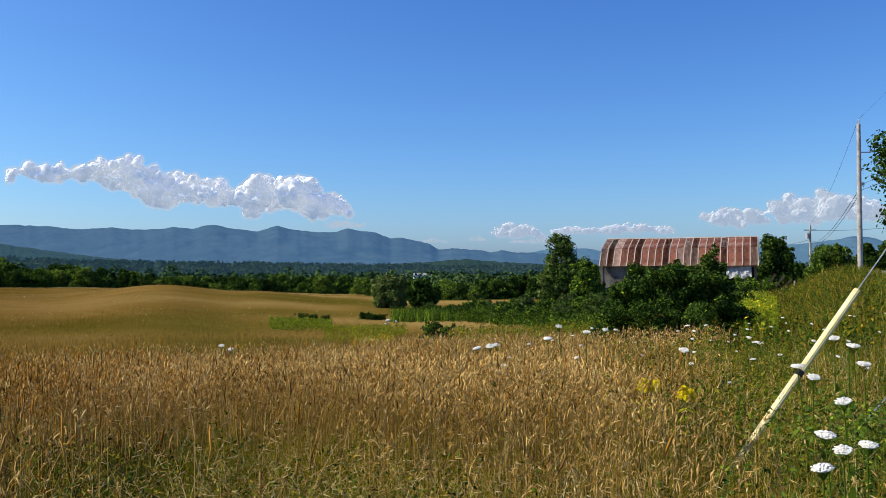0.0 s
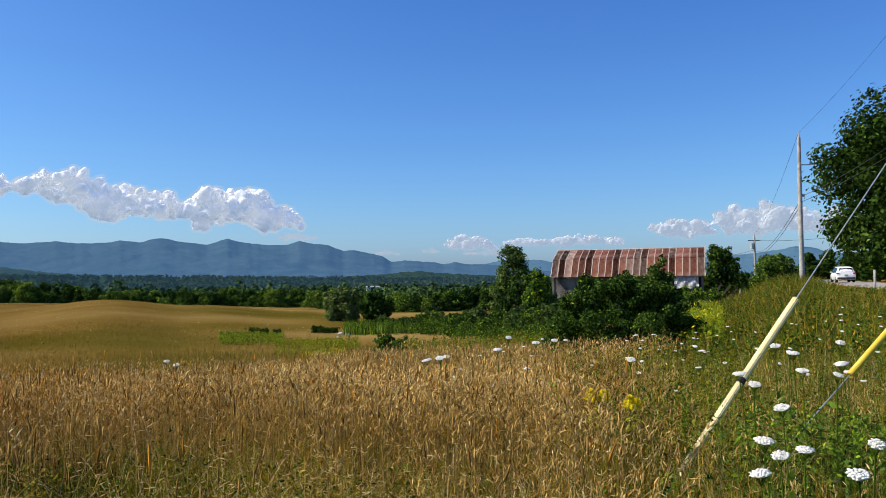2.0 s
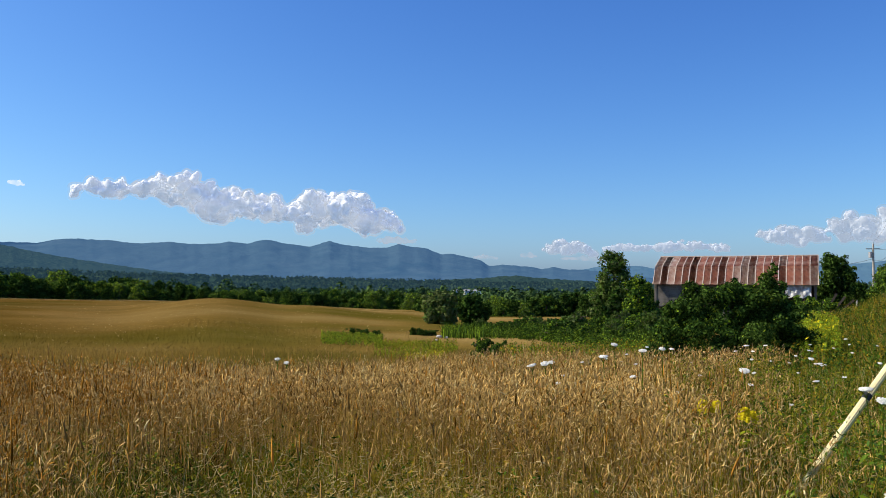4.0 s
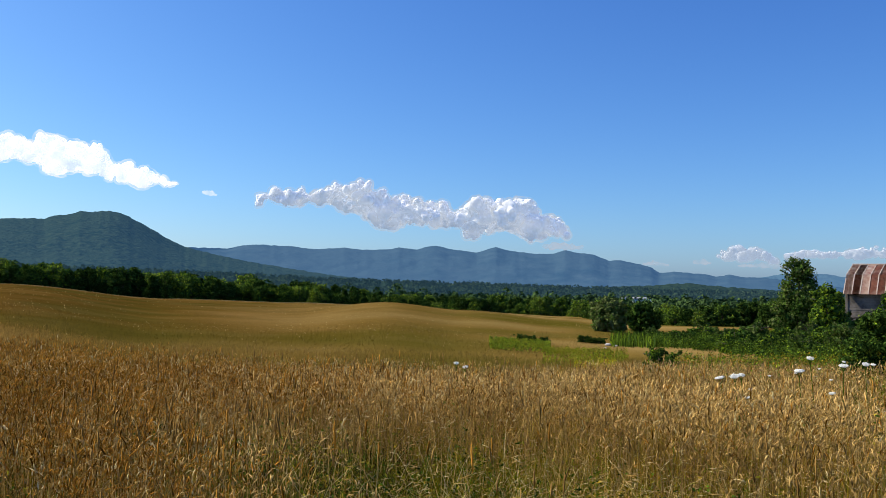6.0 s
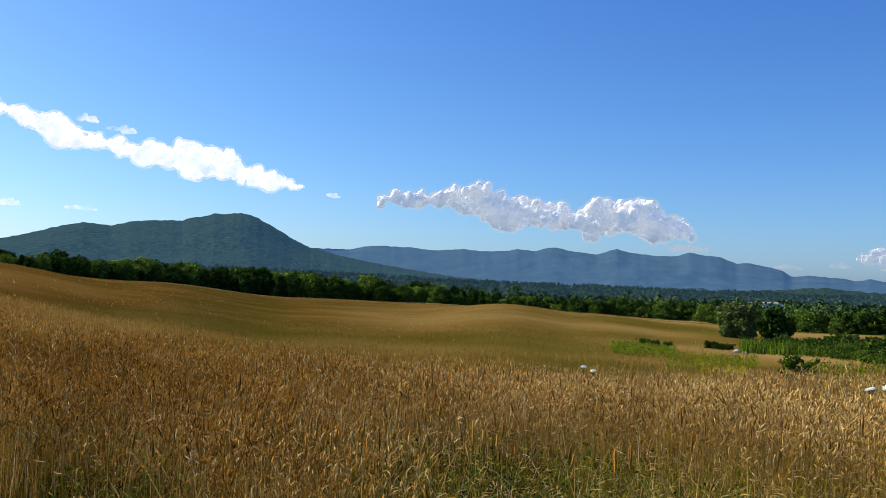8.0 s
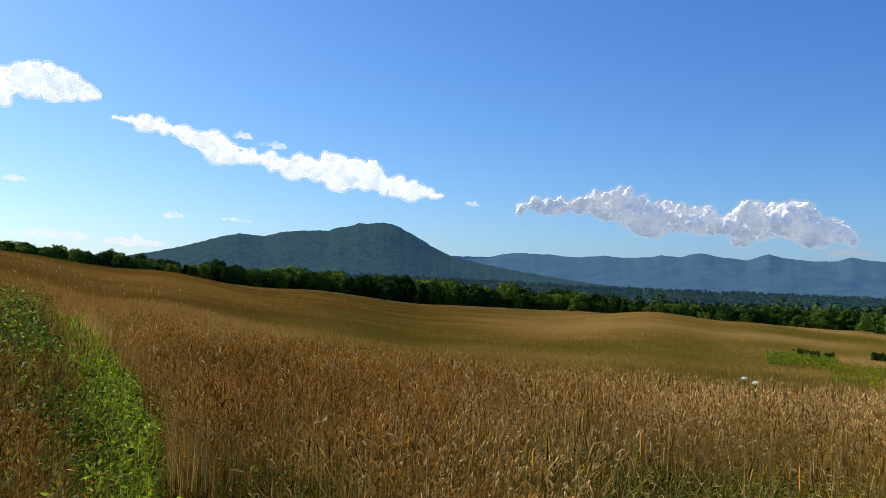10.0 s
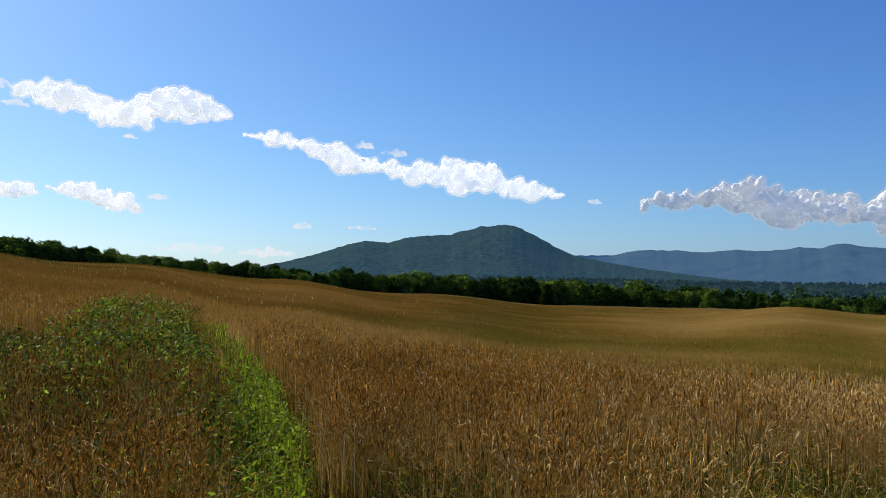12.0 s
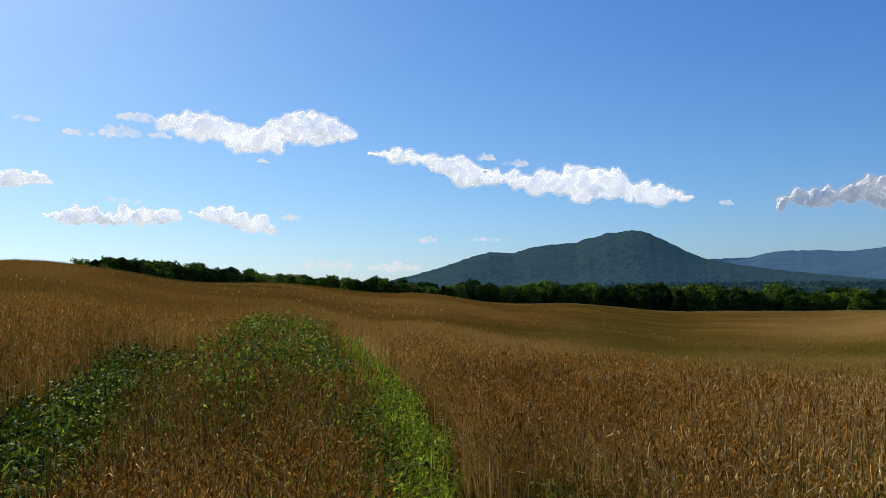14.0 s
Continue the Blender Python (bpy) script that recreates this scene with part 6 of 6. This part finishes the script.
P0 = Vector((10.2, 10.4, 0))
P1 = toward(-25.9) * 46 + Vector((0, 0.6, 0))
P2 = toward(-22.95) * 125
for p in (P0, P1, P2):
    p.z = at_ground(p.x, p.y)
TOP0, TOP1, TOP2 = 9.4, 8.49, 6.6
utility_pole(Matrix.Translation(P0), TOP0 - P0.z, 0.15, "wooden utility pole by the road, held by guys")
utility_pole(Matrix.Translation(P1), TOP1 - P1.z, 0.115, "silvered wooden utility pole on the bank")
pole = utility_pole(Matrix.Translation(P2), TOP2 - P2.z, 0.15, "distant utility pole with a crossarm", arm=False)
boxed("crossarm", (-0.9, 0.9, -0.06, 0.06, TOP2 - P2.z - 0.75, TOP2 - P2.z - 0.62), MAT["pole_wood"], pole)
bm = bmesh.new()
bmesh.ops.create_cone(bm, cap_ends=True, segments=12, radius1=0.22, radius2=0.22, depth=0.8, matrix=Matrix.Translation((-0.38, 0, TOP2 - P2.z - 1.5)))
part("transformer", bm, MAT["ceramic"], pole, "grey transformer can")


def wire(name, label, a, b, sag, r, mat, category="cable"):
    a, b = Vector(a), Vector(b)
    pts = []
    for k in range(17):
        s = k / 16
        p = a.lerp(b, s)
        p.z -= sag * 4 * s * (1 - s)
        pts.append(p)
    V, F = tube(pts, [r] * 17, 5)
    h = Heap()
    h.add(V, F, None, 0)
    return tagged(new(name, h.mesh(name, [mat], True)), label, category)


def high(p, z, dx=0.0):
    return Vector((p.x + dx, p.y, z))


wire("power_line", "thin bare power line between the poles", high(P0, TOP0 + 0.25), high(P1, TOP1 + 0.25, 0.02), 0.35, 0.0045, MAT["cable"])
wire("power_line", "thin bare power line between the poles", high(P1, TOP1 + 0.25, 0.02), high(P2, TOP2 + 0.25), 0.9, 0.010, MAT["cable"])
wire("power_line", "thin bare power line between the poles", high(P0, TOP0 - 1.3, 0.6), high(P1, TOP1 - 1.3, 0.6), 0.35, 0.0045, MAT["cable"])
for dz in (0.0, 0.28):
    wire("phone_cable", "thick black cable strung between the poles", high(P0, 6.3 - dz, 0.15), high(P1, 5.45 - dz, 0.15), 0.4, 0.011, MAT["cable"])
    wire("phone_cable", "thick black cable strung between the poles", high(P1, 5.45 - dz, 0.15), high(P2, 4.4 - dz, 0.15), 1.0, 0.016, MAT["cable"])
far_end = toward(-30.5) * 125
wire("power_line", "wire running across the road to the trees", high(P2, TOP2 - 0.7), (far_end.x, far_end.y, 6.9), 0.5, 0.022, MAT["cable"])
far_end = toward(-20.0) * 128
wire("power_line", "wire running from the distant pole to the trees", high(P2, TOP2 - 2.0), (far_end.x, far_end.y, 4.0), 0.4, 0.02, MAT["cable"])


def guy_guard(label, foot, top, slot, high_end, r, mat, band, buried=0.25, down=0.45):
    """A slotted plastic sleeve on a guy wire; the wire runs on up to the pole."""
    t = thing("guy_guard", label, "guy guard", Matrix.Translation(foot), "guards on the guy wires")
    f, e = Vector(foot), Vector(top)
    d = (e - f)
    ln = d.length
    turn = d.to_track_quat("Z", "Y").to_matrix().to_4x4()

    def sleeve(s0, s1, r0, r1):
        n = 20
        V, F = [], []
        rows = [(s0, r0), ((s0 + s1) / 2, (r0 + r1) / 2), (s1, r1)]
        for s, rr in rows:
            for k in range(n + 1):
                a = radians(slot + 8 + 344 * k / n)
                for q in (rr, rr - 0.004):
                    V.append((math.cos(a) * q, math.sin(a) * q, s))
        m = 2 * (n + 1)
        for i in range(2):
            for k in range(n):
                b = i * m + 2 * k
                F.append((b, b + 2, b + m + 2, b + m))
                F.append((b + 1, b + m + 1, b + m + 3, b + 3))
        for i in (0, 2):
            for k in range(n):
                b = i * m + 2 * k
                F.append((b, b + 1, b + 3, b + 2))
        for i in range(2):
            for k in (0, n):
                b = i * m + 2 * k
                F.append((b, b + m, b + m + 1, b + 1))
        h = Heap()
        h.add(np.array(V), np.array(F), None, 0)
        return h.mesh("sleeve", [mat], True)

    cut = ln * (band or 0.5)
    ob = part("sleeve", sleeve(-buried, cut, r * 0.92, r * 0.95), None, t)
    ob.matrix_basis = turn
    ob = part("sleeve", sleeve(cut + 0.01, ln, r, r * 1.0), None, t)
    ob.matrix_basis = turn
    if band:
        bm = bmesh.new()
        bmesh.ops.create_cone(bm, cap_ends=False, segments=20, radius1=r * 1.06, radius2=r * 1.06, depth=0.05, matrix=Matrix.Translation((0, 0, cut)))
        ob = part("band", bm, MAT["black"], t, "black joining band", True)
        ob.matrix_basis = turn
    w = Vector(high_end) - f
    V, F = tube([d.normalized() * -down, w * 0.5, w], [0.005] * 3, 6)
    h = Heap()
    h.add(V, F, None, 0)
    part("guy_wire", h.mesh("guy_wire", [MAT["steel_wire"]], True), None, t, "taut galvanised guy wire")
    return t


D1 = Vector((1.01, 0.49, 1.07))
F1 = Vector((2.02, 6.43, 0.30))
guy_guard("faded cream-yellow guy guard with a black band", F1, F1 + D1, 150, F1 + D1 * ((9.0 - 0.3) / 1.07), 0.028, MAT["cream"], 0.44)
F2 = Vector((3.6, 7.19, 0.74))
E2 = Vector((10.2, 10.4, 5.5))
D2 = (E2 - F2).normalized()
guy_guard("bright yellow guy guard on the second guy wire", F2, F2 + D2 * 1.7, 240, E2, 0.029, MAT["yellow"], 0.0, 0.02, 2.2)


def fence_post(m, tall, label):
    t = thing("fence_post", label, "post", m, "posts by the road")
    h = Heap()
    V, F = tube([(0, 0, -0.3), (0.01, 0, tall * 0.6), (0.02, 0.01, tall), (0.02, 0.01, tall + 0.02)], [0.09, 0.085, 0.08, 0.01], 8)
    h.add(V, F, None, 0)
    part("shaft", h.mesh("shaft", [MAT["pole_wood"]]), None, t)
    return t


fence_post(stand(-29.75, 64, 0, 1, 0), 1.35, "short grey wooden post by the road")
fence_post(stand(-21.95, 92, 0, 1, 0), 1.2, "pale wooden post at the bank's foot")

# ================= car =================
MAT["car_paint"] = material("white_car_paint", (0.76, 0.77, 0.78), (0.80, 0.80, 0.80), 2.0, 0.25, spec=0.6)
MAT["car_glass"] = material("dark_car_glass", (0.01, 0.012, 0.014), (0.02, 0.022, 0.025), 2.0, 0.08, spec=0.8)
MAT["tyre"] = material("tyre_rubber", (0.012, 0.012, 0.012), (0.03, 0.03, 0.03), 20.0, 0.85)
MAT["rim"] = material("alloy_rim", (0.4, 0.4, 0.42), (0.55, 0.55, 0.57), 10.0, 0.3, metal=0.8)
MAT["tail_red"] = material("red_tail_lens", (0.30, 0.01, 0.01), (0.45, 0.02, 0.02), 10.0, 0.2)
MAT["dark_trim"] = material("dark_bumper_plastic", (0.02, 0.02, 0.022), (0.045, 0.045, 0.047), 15.0, 0.6)
MAT["plate"] = material("plate_green_white", (0.12, 0.25, 0.14), (0.16, 0.30, 0.18), 10.0, 0.4)


def build_car(m):
    """A compact sport utility, nose along +y."""
    car = thing("car", "white compact SUV standing on the gravel road", "car", m)
    # cross sections from the rear to the nose: y, roof height, roof half width, belt height, half width, sill
    secs = [(-2.18, 0.92, 0.80, 0.80, 0.84, 0.42), (-2.12, 1.18, 0.80, 0.98, 0.90, 0.34), (-1.85, 1.58, 0.66, 1.02, 0.92, 0.30), (-1.2, 1.66, 0.66, 1.00, 0.93, 0.28), (0.0, 1.67, 0.66, 0.98, 0.93, 0.28),
            (0.55, 1.58, 0.64, 0.97, 0.93, 0.28), (1.25, 1.02, 0.72, 0.95, 0.92, 0.28), (1.95, 0.92, 0.70, 0.82, 0.88, 0.30), (2.2, 0.70, 0.66, 0.62, 0.78, 0.36)]
    bm = bmesh.new()
    rings = []
    for y, rz, rw, bz, bw, sz in secs:
        half = [(0, rz + 0.02), (rw * 0.7, rz + 0.01), (rw, rz - 0.05), (bw - 0.03, bz + 0.02), (bw, bz - 0.1), (bw, sz + 0.12), (bw - 0.06, sz)]
        ring = half + [(-x, z) for x, z in half[::-1] if x]
        rings.append([bm.verts.new((x, y, z)) for x, z in ring])
    for a, b in zip(rings, rings[1:]):
        for i in range(len(a)):
            bm.faces.new((a[i], a[(i + 1) % len(a)], b[(i + 1) % len(a)], b[i]))
    bm.faces.new(rings[0])
    bm.faces.new(rings[-1][::-1])
    bmesh.ops.recalc_face_normals(bm, faces=bm.faces[:])
    body = part("body", bm, MAT["car_paint"], car, "glossy white body", True)

    def panel(name, pts, mat, parent, label=""):
        bm = bmesh.new()
        bm.faces.new([bm.verts.new(p) for p in pts])
        bmesh.ops.solidify(bm, geom=bm.faces[:], thickness=0.015)
        return part(name, bm, mat, parent, label)

    panel("rear_window", [(-0.68, -2.15, 1.10), (0.68, -2.15, 1.10), (0.60, -1.93, 1.50), (-0.60, -1.93, 1.50)], MAT["car_glass"], body, "dark tinted rear window")
    for sx in (-1, 1):
        for y0, y1, y2, y3 in ((-1.75, -1.05, -1.0, -1.6), (-0.98, 0.0, 0.0, -0.95), (0.05, 0.95, 0.5, 0.05)):
            panel("side_window", [(sx * 0.915, y0, 1.05), (sx * 0.92, y1, 1.04), (sx * 0.70, y2, 1.55), (sx * 0.70, y3, 1.55)], MAT["car_glass"], body, "dark side window")
        lamp = boxed("tail_light", (sx * 0.78 - 0.14, sx * 0.78 + 0.14, -2.22, -2.06, 0.90, 1.04), MAT["tail_red"], body, "red tail light", 0.02)
        boxed("mirror", (sx * 1.0 - 0.09, sx * 1.0 + 0.09, 0.72, 0.88, 1.02, 1.16), MAT["car_paint"], body, bevel=0.03)
    boxed("bumper", (-0.84, 0.84, -2.26, -2.05, 0.34, 0.56), MAT["dark_trim"], body, "dark plastic rear bumper", 0.03)
    boxed("number_plate", (-0.16, 0.16, -2.235, -2.205, 0.72, 0.84), MAT["plate"], body, "plain number plate")
    boxed("roof_rail", (-0.62, -0.57, -1.5, 0.3, 1.68, 1.72), MAT["dark_trim"], body)
    boxed("roof_rail", (0.57, 0.62, -1.5, 0.3, 1.68, 1.72), MAT["dark_trim"], body)
    for sx in (-1, 1):
        for y in (-1.35, 1.35):
            bm = bmesh.new()
            bmesh.ops.create_cone(bm, cap_ends=True, segments=20, radius1=0.34, radius2=0.34, depth=0.23, matrix=Matrix.Translation((sx * 0.82, y, 0.34)) @ Matrix.Rotation(math.pi / 2, 4, "Y"))
            bmesh.ops.bevel(bm, geom=[e for e in bm.edges if len(e.link_faces) == 2 and e.calc_face_angle(0) > 1], offset=0.03, segments=2, affect="EDGES")
            tyre = part("tyre", bm, MAT["tyre"], car, "black tyre")
            bm = bmesh.new()
            bmesh.ops.create_cone(bm, cap_ends=True, segments=16, radius1=0.23, radius2=0.21, depth=0.03, matrix=Matrix.Translation((sx * 0.945, y, 0.34)) @ Matrix.Rotation(math.pi / 2, 4, "Y"))
            part("rim", bm, MAT["rim"], tyre, "alloy rim")
    return car


p = toward(-28.05) * 96
along = p.x * math.sin(radians(20)) + p.y * math.cos(radians(20))
build_car(Matrix.Translation((p.x, p.y, 0.25 - 0.001 * along + 0.07)) @ Matrix.Rotation(radians(-19), 4, "Z"))

# ================= far buildings and stones =================
MAT["white_wall"] = material("white_clapboard", (0.7, 0.7, 0.7), (0.82, 0.82, 0.82), 0.3, 0.7)
MAT["grey_roof"] = material("grey_roof", (0.25, 0.25, 0.27), (0.4, 0.4, 0.42), 0.5, 0.7)


def farmhouse(az, r, el, wide, tall, label):
    p = toward(az) * r
    top = EYE_HEIGHT + r * math.tan(radians(el))
    t = thing("building", label, "building", Matrix.Translation((p.x, p.y, top)) @ Matrix.Rotation(radians(az + 8), 4, "Z"))
    boxed("wall", (-wide / 2, wide / 2, 0, wide * 0.4, -tall - 2, -tall * 0.35), MAT["white_wall"], t)
    bm = bmesh.new()
    a = [bm.verts.new(v) for v in ((-wide / 2 - .4, -0.4, -tall * .35), (wide / 2 + .4, -0.4, -tall * .35), (wide / 2 + .4, wide * .2, 0), (-wide / 2 - .4, wide * .2, 0), (-wide / 2 - .4, wide * .4 + .4, -tall * .35), (wide / 2 + .4, wide * .4 + .4, -tall * .35))]
    for q in ((0, 1, 2, 3), (3, 2, 5, 4), (0, 3, 4), (1, 5, 2), (0, 4, 5, 1)):
        bm.faces.new([a[i] for i in q])
    part("roof", bm, MAT["grey_roof"], t)
    for k in range(4):
        x = -wide * 0.36 + k * wide * 0.24
        boxed("window", (x - wide * .03, x + wide * .03, -0.06, 0.05, -tall * 0.8, -tall * 0.55), MAT["car_glass"], t)


farmhouse(2.7, 700, -0.68, 15, 3.2, "long white building among the valley's trees")
farmhouse(3.9, 690, -0.68, 4, 3.2, "small white house among the valley's trees")
MAT["stone"] = material("pale_stone", (0.42, 0.40, 0.37), (0.62, 0.60, 0.57), 3.0, 0.9, bump=0.4)
for az, r, w in ((5.1, 62, 0.24), (4.6, 61, 0.16), (5.3, 57, 0.12)):
    p = toward(az) * r
    sv, sf = ico(2)
    v = sv * np.array([w, w * 0.7, w * 0.5])
    v = v * (1 + 0.25 * np.array([noise.noise(Vector(q) * 2.5 + Vector((az, 0, 0))) for q in sv]))[:, None]
    ob = new("rock", mesh_of("rock", v, sf, MAT["stone"]))
    ob.location = (p.x, p.y, at_ground(p.x, p.y) + 0.4 * w)
    tagged(ob, "pale boulder lying at the meadow's foot", "rock", "boulders in the meadow")
